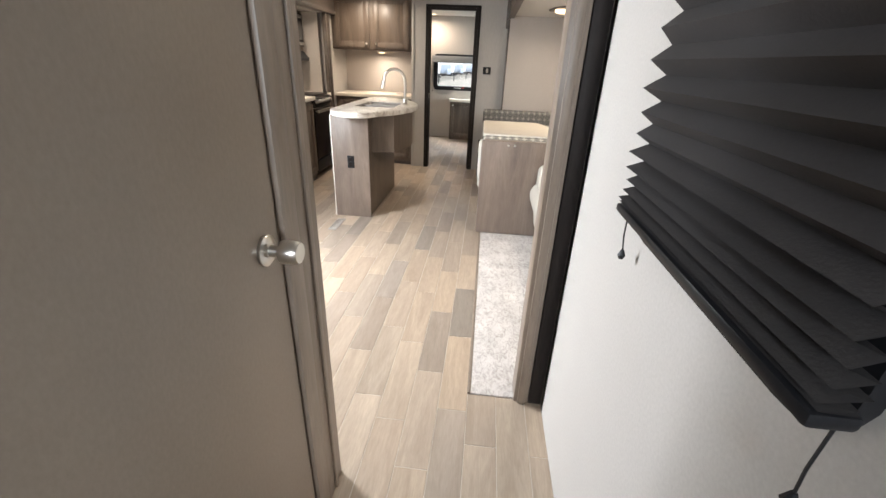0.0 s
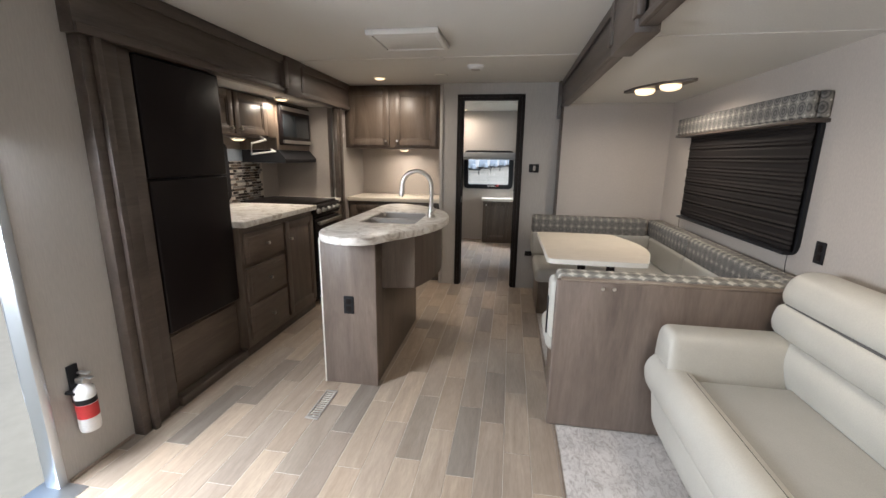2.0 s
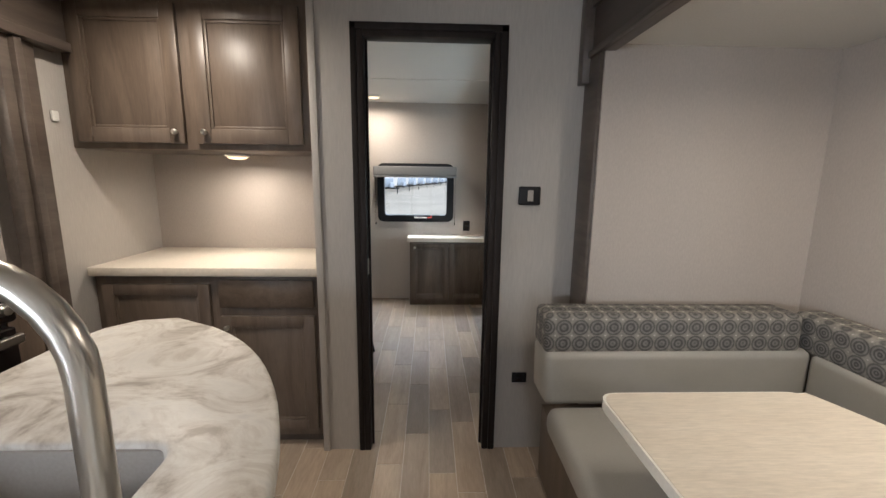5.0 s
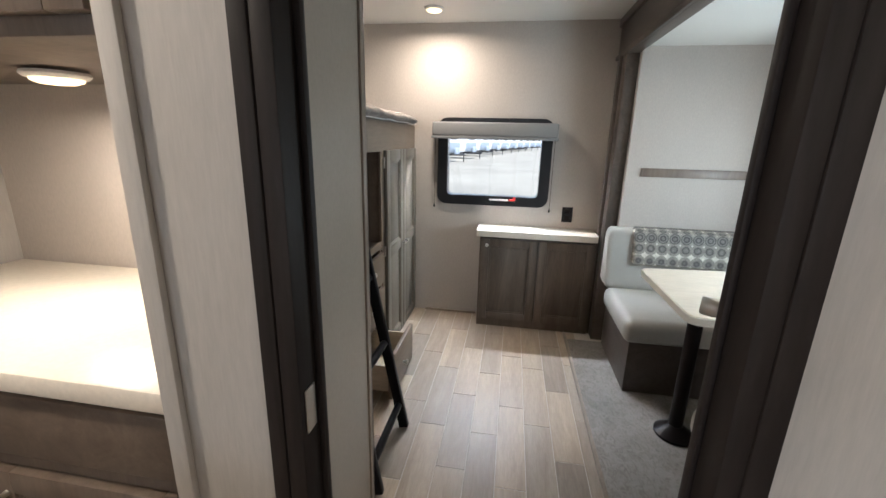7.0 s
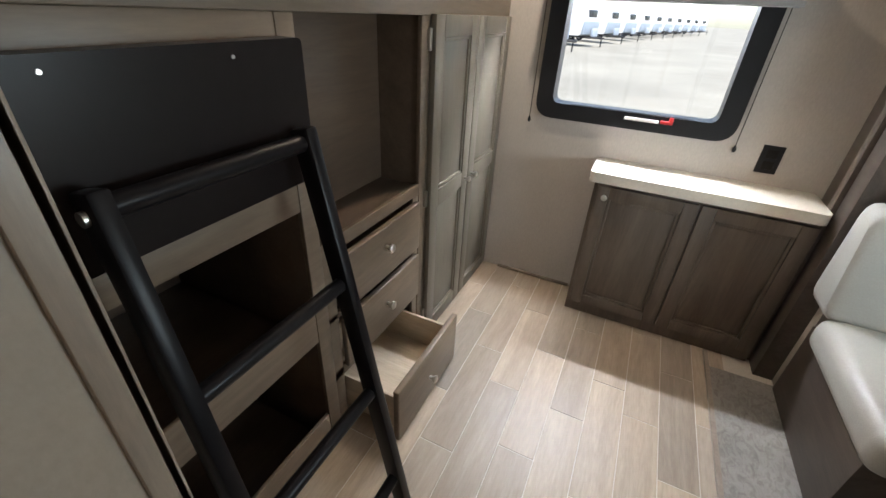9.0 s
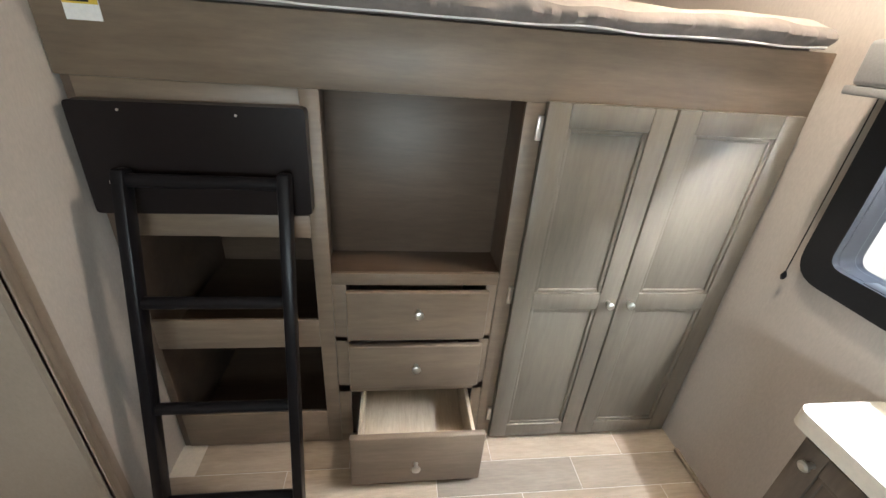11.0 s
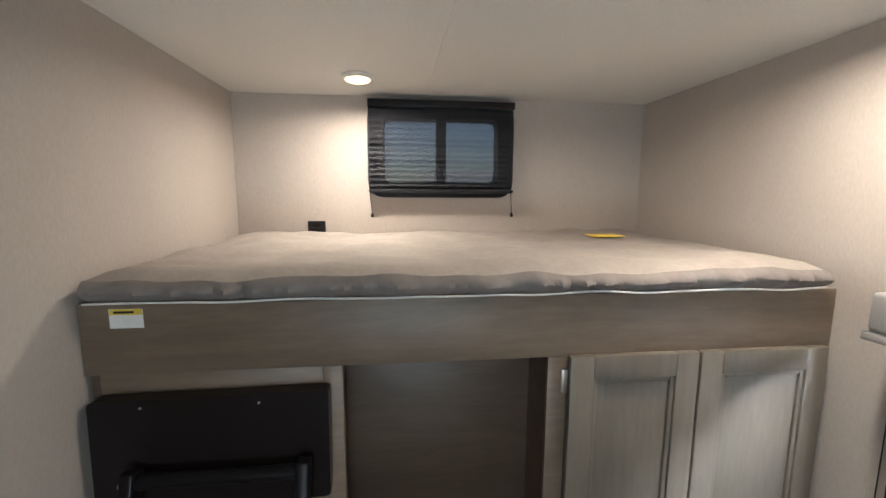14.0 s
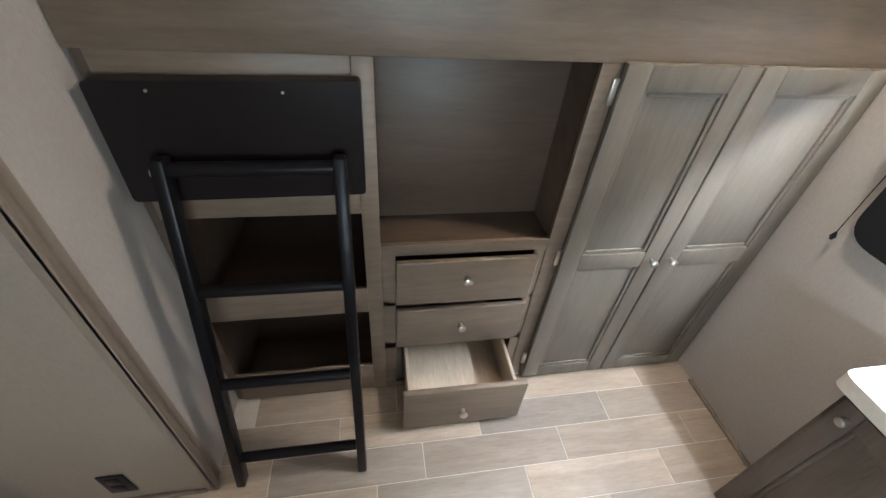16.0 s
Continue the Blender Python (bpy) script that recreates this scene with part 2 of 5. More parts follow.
for _n, _c in (("dark", (0.055, 0.05, 0.048)), ("grey", (0.26, 0.25, 0.24)), ("cream", (0.58, 0.55, 0.50)), ("brown", (0.16, 0.125, 0.10))):
    M_MOSAIC[_n] = paint("mosaic_" + _n, _c, 0.22, 0.15, 60, 14, 0.05)


# ---- building helpers ----
ORIGIN = {}


def put_box(bm, x0, y0, z0, x1, y1, z1, bev=0.0, seg=2, turn=None):
    r = bmesh.ops.create_cube(bm, size=1)
    m = Matrix.Translation(((x0 + x1) / 2, (y0 + y1) / 2, (z0 + z1) / 2)) @ Matrix.Diagonal((abs(x1 - x0), abs(y1 - y0), abs(z1 - z0), 1))
    if turn is not None:
        m = turn @ m
    bmesh.ops.transform(bm, matrix=m, verts=r["verts"])
    if bev > 0:
        vs = set(r["verts"])
        es = [e for e in bm.edges if e.verts[0] in vs and e.verts[1] in vs]
        b = min(bev, 0.49 * min(abs(x1 - x0), abs(y1 - y0), abs(z1 - z0)))
        bmesh.ops.bevel(bm, geom=es, offset=b, segments=seg, affect="EDGES", profile=0.5)


def finish(name, bm, mat, parent=None, smooth=False, kind="", label="", category=""):
    o = ORIGIN.get(parent, Vector())
    if o.length:
        bmesh.ops.translate(bm, verts=bm.verts, vec=-o)
    bmesh.ops.recalc_face_normals(bm, faces=bm.faces)
    me = bpy.data.meshes.new(name)
    bm.to_mesh(me)
    bm.free()
    me.materials.append(mat)
    if smooth:
        me.polygons.foreach_set("use_smooth", [True] * len(me.polygons))
        try:
            me.set_sharp_from_angle(angle=radians(38))
        except AttributeError:
            pass
    ob = new(name, me)
    if parent is not None:
        ob.parent = parent
        ORIGIN[ob] = o
    return tagged(ob, label, category, kind=kind)


def boxes(name, mat, bs, parent=None, bev=0.002, seg=2, smooth=True, kind="", label="", category="", turn=None):
    bm = bmesh.new()
    for b in bs:
        put_box(bm, *b, bev=bev, seg=seg, turn=turn)
    return finish(name, bm, mat, parent, smooth, kind, label, category)


def structure(name, mat, bs, label, bev=0.0):
    return boxes(name, mat, bs, None, bev, 2, bev > 0, "structure", label, name.split("_")[0])


def thing(name, label, category, at, group=""):
    ob = new(name)
    ob.empty_display_size = 0.1
    ob.location = at
    ORIGIN[ob] = Vector(at)
    return tagged(ob, label, category, group)


def rod(bm, pts, r, n=10, cap=True):
    """Tube along points."""
    pts = [Vector(p) for p in pts]
    rings = []
    up = None
    for i, p in enumerate(pts):
        d = (pts[min(i + 1, len(pts) - 1)] - pts[max(i - 1, 0)]).normalized()
        if up is None:
            up = Vector((0, 0, 1)) if abs(d.z) < 0.9 else Vector((1, 0, 0))
        a = d.cross(up).normalized()
        b = a.cross(d).normalized()
        up = b
        rr = r[i] if isinstance(r, (list, tuple)) else r
        rings.append([bm.verts.new(p + rr * (a * math.cos(2 * math.pi * k / n) + b * math.sin(2 * math.pi * k / n))) for k in range(n)])
    for q, s in zip(rings, rings[1:]):
        for k in range(n):
            bm.faces.new((q[k], q[(k + 1) % n], s[(k + 1) % n], s[k]))
    if cap:
        bm.faces.new(rings[0][::-1])
        bm.faces.new(rings[-1])


def rods(name, mat, runs, parent=None, n=10, **tags):
    bm = bmesh.new()
    for pts, r in runs:
        rod(bm, pts, r, n)
    return finish(name, bm, mat, parent, True, **tags)


def slab(bm, outline, z0, z1, holes=()):
    """Flat slab from an outline, with holes."""
    edges = []
    for loop in (outline, *holes):
        vs = [bm.verts.new((x, y, z1)) for x, y in loop]
        edges += [bm.edges.new((vs[i], vs[(i + 1) % len(vs)])) for i in range(len(vs))]
    g = bmesh.ops.triangle_fill(bm, use_beauty=True, use_dissolve=False, edges=edges)
    fs = [f for f in g["geom"] if isinstance(f, bmesh.types.BMFace)]
    e = bmesh.ops.extrude_face_region(bm, geom=fs)
    bmesh.ops.translate(bm, verts=[v for v in e["geom"] if isinstance(v, bmesh.types.BMVert)], vec=(0, 0, z0 - z1))


def prism(bm, profile, a0, a1, axis="y", grow=0.0, rings=1):
    """Extrudes a closed profile along an axis. Profile: (x, z) for axis y, (y, z) for axis x. grow: rounds the ends."""
    n = len(profile)
    cu = sum(p[0] for p in profile) / n
    cv = sum(p[1] for p in profile) / n
    stops = [(a0, 1.0), (a1, 1.0)]
    if grow:
        s = 1 if a1 > a0 else -1
        steps = [(0.0, 0.82), (0.25, 0.93), (0.6, 0.985), (1.0, 1.0)]
        stops = [(a0 + s * grow * t, k) for t, k in steps] + [(a1 - s * grow * t, k) for t, k in reversed(steps)]
    loops = []
    for a, k in stops:
        loop = []
        for u, v in profile:
            u2, v2 = cu + (u - cu) * k, cv + (v - cv) * k
            loop.append(bm.verts.new((u2, a, v2) if axis == "y" else (a, u2, v2)))
        loops.append(loop)
    for q, s in zip(loops, loops[1:]):
        for i in range(n):
            bm.faces.new((q[i], q[(i + 1) % n], s[(i + 1) % n], s[i]))
    bm.faces.new(loops[0])
    bm.faces.new(loops[-1][::-1])


def rounded(profile, r, k=4):
    """Rounds the corners of a closed polygon."""
    out, n = [], len(profile)
    for i, p in enumerate(profile):
        p, a, b = Vector(p), Vector(profile[i - 1]), Vector(profile[(i + 1) % n])
        ra = min(r, (a - p).length * 0.45)
        rb = min(r, (b - p).length * 0.45)
        s, e = p + (a - p).normalized() * ra, p + (b - p).normalized() * rb
        for j in range(k + 1):
            t = j / k
            out.append(tuple((1 - t) ** 2 * s + 2 * t * (1 - t) * p + t * t * e))
    return out


def lathe(name, mat, profile, at, parent=None, n=20, axis="z", **tags):
    """Turned part: (radius, height) profile about an axis."""
    bm = bmesh.new()
    loops = []
    for r, h in profile:
        loop = []
        for k in range(n):
            c, s = r * math.cos(2 * math.pi * k / n), r * math.sin(2 * math.pi * k / n)
            v = {"z": (c, s, h), "x": (h, c, s), "y": (c, h, s)}[axis]
            loop.append(bm.verts.new(Vector(at) + Vector(v)))
        loops.append(loop)
    for q, s in zip(loops, loops[1:]):
        for k in range(n):
            bm.faces.new((q[k], q[(k + 1) % n], s[(k + 1) % n], s[k]))
    bm.faces.new(loops[0][::-1])
    bm.faces.new(loops[-1])
    return finish(name, bm, mat, parent, True, **tags)


def on_face(axis, sign, plane):
    """Boxes laid on a wall: u along it, w out from it, z up."""
    def f(u0, w0, z0, u1, w1, z1):
        a, b = sorted((plane + sign * w0, plane + sign * w1))
        return (a, u0, z0, b, u1, z1) if axis == "x" else (u0, a, z0, u1, b, z1)
    return f


def knob(parent, axis, sign, plane, u, z, r=0.012):
    pr = [(r * 0.55, 0.0), (r * 0.45, sign * 0.010), (r * 0.6, sign * 0.014), (r, sign * 0.018), (r, sign * 0.024), (r * 0.6, sign * 0.028)]
    at = (plane, u, z) if axis == "x" else (u, plane, z)
    return lathe("knob", M_NICKEL, pr, at, parent, 12, axis, label="brushed nickel knob")


def panel_door(parent, axis, sign, plane, u0, u1, z0, z1, mat, knob_at=None, mid=None, stile=0.05, name="door"):
    """Framed cabinet door with a sunk panel and a moulded inner edge."""
    F = on_face(axis, sign, plane)
    bs = [F(u0, 0, z0, u0 + stile, 0.02, z1), F(u1 - stile, 0, z0, u1, 0.02, z1), F(u0 + stile, 0, z0, u1 - stile, 0.02, z0 + stile), F(u0 + stile, 0, z1 - stile, u1 - stile, 0.02, z1)]
    fields = [(z0 + stile, z1 - stile)]
    if mid is not None:
        bs.append(F(u0 + stile, 0, mid - 0.03, u1 - stile, 0.02, mid + 0.03))
        fields = [(z0 + stile, mid - 0.03), (mid + 0.03, z1 - stile)]
    for a, b in fields:
        bs.append(F(u0 + stile, 0, a, u1 - stile, 0.009, b))
        s = 0.012
        bs += [F(u0 + stile, 0, a, u0 + stile + s, 0.015, b), F(u1 - stile - s, 0, a, u1 - stile, 0.015, b), F(u0 + stile + s, 0, a, u1 - stile - s, 0.015, a + s), F(u0 + stile + s, 0, b - s, u1 - stile - s, 0.015, b)]
    d = boxes(name, mat, bs, parent, 0.0025, 2)
    if knob_at:
        knob(d, axis, sign, plane + sign * 0.02, *knob_at)
    return d


def wall_with_holes(name, mat, axis, a, b, u0, u1, z0, z1, holes, label):
    """Wall slab between two planes, with rectangular openings through it."""
    us = sorted({u0, u1, *[h[0] for h in holes], *[h[1] for h in holes]})
    zs = sorted({z0, z1, *[h[2] for h in holes], *[h[3] for h in holes]})
    bm = bmesh.new()
    for i in range(len(us) - 1):
        run = None
        for j in range(len(zs) - 1):
            cu, cz = (us[i] + us[i + 1]) / 2, (zs[j] + zs[j + 1]) / 2
            solid = not any(h[0] < cu < h[1] and h[2] < cz < h[3] for h in holes)
            if solid:
                run = (run[0], zs[j + 1]) if run else (zs[j], zs[j + 1])
            if run and (not solid or j == len(zs) - 2):
                if axis == "x":
                    put_box(bm, a, us[i], run[0], b, us[i + 1], run[1])
                else:
                    put_box(bm, us[i], a, run[0], us[i + 1], b, run[1])
                run = None
    return finish(name, bm, mat, None, False, "structure", label, "wall")


def pieces(name, mat, bs, parent=None, bev=0.002, **kw):
    return [boxes(name, mat, [b], parent, bev, **kw) for b in bs]


def rod_pieces(name, mat, runs, parent=None, n=10, **tags):
    return [rods(name, mat, [r], parent, n, **tags) for r in runs]


# ---- the shell of the trailer ----
CEIL = 2.012
RW = 8.425   # inner face of the end wall
structure("floor", M_GROUT, [(-0.80, -1.3, -0.06, 1.50, 8.45, -0.0015)], "pale plank-look vinyl floor with light joints")
structure("ceiling", M_CEIL, [(-0.95, -1.4, CEIL, 1.60, 8.55, CEIL + 0.06)] + [(-0.80, y, CEIL - 0.004, 1.36, y + 0.03, CEIL) for y in (2.45, 3.65, 4.93)] + [(-0.9, 7.42, CEIL - 0.004, 1.3, 7.44, CEIL)], "white ceiling panels with narrow seam strips")
wall_with_holes("wall_left", M_WALLG, "x", -0.86, -0.80, 1.45, 6.57, -0.06, CEIL, [(2.27, 2.99, -0.06, 1.66), (3.42, 5.80, -0.06, 1.77)], "grey-beige panelled side wall with an entry opening")
wall_with_holes("wall_right", M_PALE, "x", 1.50, 1.56, -1.3, 1.86, -0.06, CEIL, [(0.84, 1.27, 1.065, 1.62)], "pale smooth bedroom wall")
structure("wall_right_rear", M_WALL, [(1.42, 5.90, -0.06, 1.48, 6.25, CEIL)], "beige linen wall between the two slide-outs")
# Unseen wall; its slot is made up to hold the bedroom fill lamp.
wall_with_holes("wall_front", M_PALE, "y", -1.36, -1.30, -0.9, 1.56, -0.06, CEIL, [(0.79, 1.09, 1.49, 1.87)], "unseen plain wall closing the bedroom, with an added light slot")
wall_with_holes("wall_passage", M_DOOR, "x", 0.71, 0.765, -1.3, 1.33, -0.06, CEIL, [(0.60, 1.255, -0.06, 1.90)], "taupe wall beside the bedroom passage")
structure("wall_bath_front", M_WALLG, [(-0.80, 1.39, -0.06, 0.71, 1.45, CEIL)], "grey-beige wall closing the washroom")
wall_with_holes("wall_middle", M_WALLG, "y", 5.985, 6.035, 0.215, 1.42, -0.06, CEIL, [(0.40, 0.99, -0.06, 1.88)], "grey linen partition with a doorway")
structure("wall_nook", M_WALL, [(-0.80, 6.52, -0.06, 0.24, 6.57, CEIL), (0.215, 6.035, -0.06, 0.24, 6.52, CEIL)], "beige wall behind the pantry counter")
structure("wall_hall", M_DOOR, [(0.24, 6.035, -0.06, 0.29, 6.62, CEIL)], "smooth taupe wall of the short hall")
structure("wall_bunk_front", M_WALL, [(-0.91, 6.57, -0.06, 0.24, 6.62, CEIL)], "beige linen wall at the end of the bunk")
wall_with_holes("wall_bunk_side", M_WALL, "x", -0.98, -0.914, 6.57, 8.52, -0.06, CEIL, [(7.22, 7.76, 1.63, 1.94)], "beige linen side wall behind the bunk")
wall_with_holes("wall_rear", M_WALL, "y", RW, 8.52, -0.914, 1.56, -0.06, CEIL, [(0.225, 0.90, 0.88, 1.38)], "beige linen end wall with a window")
structure("trim_corner", M_TRIMT, [(0.288, 6.60, 0.0, 0.297, 6.629, CEIL), (0.27, 6.618, 0, 0.297, 6.628, CEIL)], "narrow taupe corner strip on the wall end", 0.002)
structure("trim_partition", M_WALLG, [(0.205, 5.972, 0.0, 0.235, 5.984, CEIL)], "narrow grey edge strip on the partition", 0.002)

# slide-out on the right: floor, end walls, back wall and ceiling
SR = 2.28
structure("slide_floor", M_SLIDE, [(1.20, 1.88, -0.06, SR, 5.82, 0.008)], "weathered pale wood-look vinyl of the slide-out", 0.002)
structure("slide_floor_edge", M_TRIMT, [(1.186, 1.88, 0.0, 1.20, 5.82, 0.011)], "tan edge strip of the slide-out floor", 0.002)
wall_with_holes("wall_slide", M_WALL, "x", SR, SR + 0.06, 1.82, 5.88, -0.06, 1.9, [(4.02, 5.24, 0.92, 1.50), (2.2, 3.36, 0.92, 1.50)], "beige linen slide-out wall with two windows")
structure("wall_slide_ends", M_WALL, [(1.36, 5.82, -0.06, SR, 5.88, 1.9), (1.50, 1.82, -0.06, SR, 1.88, 1.9)], "beige linen end wall of the slide-out")
structure("ceiling_slide", M_CEIL, [(1.37, 1.82, 1.80, SR + 0.06, 5.88, 1.86), (1.40, 3.72, 1.796, SR, 3.75, 1.80)], "white slide-out ceiling")
# fascia beam along the opening
structure("beam_right", M_FASCIA, [(1.352, 1.95, 1.775, 1.40, 5.98, CEIL - 0.001), (1.338, 1.95, 1.965, 1.352, 5.98, CEIL - 0.001), (1.334, 1.95, 1.775, 1.352, 5.98, 1.80), (1.322, 3.50, 1.755, 1.41, 3.86, CEIL - 0.002), (1.315, 3.46, 1.80, 1.34, 3.52, 1.98), (1.315, 3.84, 1.80, 1.34, 3.90, 1.98)], "dark wood fascia beam over the slide-out", 0.003)
structure("trim_slide_rear", M_FASCIA, [(1.315, 5.93, 1.68, 1.42, 5.984, CEIL - 0.003), (1.345, 5.83, 0.0, 1.395, 5.98, 1.775)], "dark wood upright trim of the slide-out", 0.003)
structure("trim_slide_front", M_TRIMT, [(1.385, 1.865, 0.0, 1.445, 1.96, CEIL - 0.001), (1.40, 1.853, 0.0, 1.43, 1.866, CEIL - 0.002)], "tan ridged upright trim beside the sofa", 0.004)
structure("trim_slide_front_dark", M_TRIM, [(1.447, 1.862, 0.0, 1.50, 1.95, CEIL - 0.001)], "black upright seal strip of the slide-out", 0.004)
structure("trim_passage", M_TRIMT, [(0.705, 1.33, 0.0, 0.772, 1.39, CEIL), (0.765, 1.265, 0.0, 0.780, 1.33, 1.93), (0.70, 1.39, 0.0, 0.778, 1.41, CEIL), (0.72, 1.41, 0.0, 0.770, 1.455, CEIL)], "taupe ridged jamb trim at the passage end", 0.003)

# kitchen slide-out on the left
KB = -1.42
structure("floor_kitchen", M_FASCIA, [(KB, 3.42, -0.06, -0.80, 5.80, 0.0)], "dark floor under the kitchen slide-out")
wall_with_holes("wall_kitchen", M_WALL, "x", KB - 0.05, KB, 3.37, 5.80, -0.06, 1.85, [(4.42, 4.93, 0.98, 1.36)], "beige kitchen wall with a small window")
structure("wall_kitchen_ends", M_WALL, [(KB, 5.73, -0.06, -0.86, 5.80, 1.77), (KB, 3.37, -0.06, -0.86, 3.42, 1.77)], "beige end wall of the kitchen slide-out")
structure("ceiling_kitchen", M_CEIL, [(KB - 0.05, 3.37, 1.77, -0.86, 5.80, 1.83)], "white ceiling of the kitchen slide-out")
structure("beam_left", M_FASCIA, [(-0.80, 3.28, 1.765, -0.735, 5.98, CEIL - 0.001), (-0.735, 3.28, 1.955, -0.72, 5.98, CEIL - 0.002), (-0.735, 3.28, 1.765, -0.72, 5.98, 1.80), (-0.735, 4.75, 1.75, -0.705, 4.98, CEIL - 0.003), (-0.745, 4.72, 1.79, -0.70, 4.77, 1.97), (-0.745, 4.96, 1.79, -0.70, 5.01, 1.97)], "dark wood fascia beam over the kitchen", 0.003)
structure("trim_kitchen", M_FASCIA, [(-0.80, 3.30, 0.0, -0.745, 3.345, 1.765), (-0.80, 3.345, 0.0, -0.725, 3.375, 1.765), (-0.80, 3.375, 0.0, -0.75, 3.46, 1.765), (-0.80, 3.46, 0, -0.765, 3.535, 1.765),
                           (-0.80, 5.72, 0.0, -0.755, 5.76, 1.765), (-0.80, 5.76, 0.0, -0.735, 5.79, 1.765), (-0.80, 5.79, 0.0, -0.76, 5.86, 1.765)], "dark moulded upright trim of the kitchen slide-out", 0.003)
structure("trim_entry", M_ALU, [(-0.862, 2.955, 0.0, -0.792, 2.99, 1.60), (-0.862, 2.27, 0.0, -0.792, 2.30, 1.60), (-0.862, 2.30, 1.63, -0.792, 2.955, 1.66), (-0.90, 2.27, -0.05, -0.70, 2.995, 0.006)], "aluminium entry frame with a worn threshold", 0.006)
bm = bmesh.new()
for cy, sgn in ((2.86, 1), (2.40, -1)):
    arc = [(cy + sgn * 0.13 * math.sin(a), 1.53 + 0.13 * math.cos(a)) for a in [i * math.pi / 16 for i in range(9)]]
    prism(bm, arc + [(cy + sgn * 0.13, 1.66)], -0.858, -0.797, "x")
finish("entry_corner", bm, M_WALLG, None, False, "structure", "rounded top corners of the entry opening", "trim")

# slide-out in the bunk room
S2 = 2.20
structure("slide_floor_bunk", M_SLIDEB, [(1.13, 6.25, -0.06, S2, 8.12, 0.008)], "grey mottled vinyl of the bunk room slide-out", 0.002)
structure("slide_edge_bunk", M_TRIMT, [(1.112, 6.25, 0.0, 1.13, 8.22, 0.012)], "tan edge strip of the bunk room slide-out", 0.003)
wall_with_holes("wall_slide_bunk_side", M_WALL, "x", S2, S2 + 0.05, 6.2, 8.2, -0.06, 1.88, [(6.88, 7.62, 0.92, 1.25)], "beige linen slide-out wall with a window")
structure("wall_slide_bunk", M_WALL, [(1.36, 8.12, -0.06, S2, 8.17, 1.88), (1.36, 6.2, -0.06, S2, 6.25, 1.88)], "beige linen walls of the bunk room slide-out")
structure("ceiling_slide_bunk", M_CEIL, [(1.36, 6.2, 1.80, S2 + 0.05, 8.2, 1.86)], "white ceiling of the bunk room slide-out")
structure("beam_bunk", M_FASCIA, [(1.30, 6.04, 1.775, 1.36, 8.44, CEIL - 0.001), (1.285, 6.04, 1.965, 1.30, 8.44, CEIL - 0.002), (1.285, 6.04, 1.775, 1.30, 8.44, 1.80)], "dark wood fascia beam over the bunk room slide-out", 0.003)
structure("trim_slide_bunk", M_FASCIA, [(1.29, 8.16, 0.0, 1.36, 8.25, 1.775), (1.275, 8.25, 0.0, 1.36, 8.29, 1.775), (1.30, 8.29, 0, 1.36, 8.45, 1.775), (1.36, 8.171, 0, 1.42, 8.45, CEIL), (1.36, 6.18, 0.0, 1.42, 6.25, 1.775)], "dark moulded upright trim by the end wall", 0.003)
structure("baseboard", M_TRIMT, [(0.10, RW - 0.015, 0.0, 0.49, RW, 0.012), (0.291, 6.05, 0.0, 0.302, 6.60, 0.014), (-0.80, 3.0, 0.0, -0.79, 3.29, 0.012)], "thin taupe strip along the wall foot", 0.002)

# dark frame of the middle doorway, and its open leaf
structure("door_frame", M_TRIM, [(0.375, 5.972, 0.0, 0.40, 5.985, 1.905), (0.99, 5.972, 0.0, 1.02, 5.985, 1.905), (0.375, 5.972, 1.88, 1.02, 5.984, 1.908),
                                 (0.40, 5.974, 0.0, 0.428, 6.05, 1.88), (0.962, 5.974, 0.0, 0.99, 6.05, 1.88), (0.428, 5.974, 1.855, 0.962, 6.05, 1.88),
                                 (0.428, 6.02, 0.0, 0.438, 6.034, 1.855), (0.952, 6.02, 0.0, 0.962, 6.034, 1.855)], "black-brown wooden door frame", 0.003)


sp = thing("strike_plate", "small nickel strike plate on the dark door frame", "strike plate", (0.43, 6.0, 0.90))
boxes("plate", M_NICKEL, [(0.4281, 5.985, 0.865, 0.4305, 6.012, 0.935)], sp, 0.0008, 1)


def door_leaf(name, label, hinge, turn_deg, width, height, thick, mat, knob_z, face_sides=(1, -1), z0=0.02):
    """Flush door with a thin edge band and knobs; the leaf runs along local +y from the hinge."""
    d = thing(name, label, "door", (hinge[0], hinge[1], z0))
    T = Matrix.Translation((hinge[0], hinge[1], 0)) @ Matrix.Rotation(radians(turn_deg), 4, "Z")
    boxes("leaf", mat, [(-thick / 2, 0.005, z0, thick / 2, width, height)], d, 0.003, turn=T)
    for s in face_sides:
        prof = [(0.030, 0), (0.031, 0.006), (0.026, 0.010), (0.012, 0.012), (0.011, 0.030), (0.022, 0.034), (0.024, 0.040), (0.023, 0.066), (0.020, 0.071)]
        k = lathe("knob", M_NICKEL, [(r, s * h) for r, h in prof], (0, 0, 0), d, 20, "x", label="brushed nickel round knob")
        k.data.transform(Matrix.Translation((-hinge[0], -hinge[1], -z0)) @ T @ Matrix.Translation((s * thick / 2, width - 0.055, knob_z)) @ Matrix.Translation((hinge[0], hinge[1], z0)))
    return d


door_leaf("interior_door", "taupe flush interior door standing open", (1.0, 6.06), -29, 0.58, 1.86, 0.03, M_DOOR, 0.90)
door_leaf("washroom_door", "closed taupe flush door with a nickel knob", (0.757, 0.60), 0, 0.652, 1.895, 0.028, M_DOOR, 0.965, (1,))


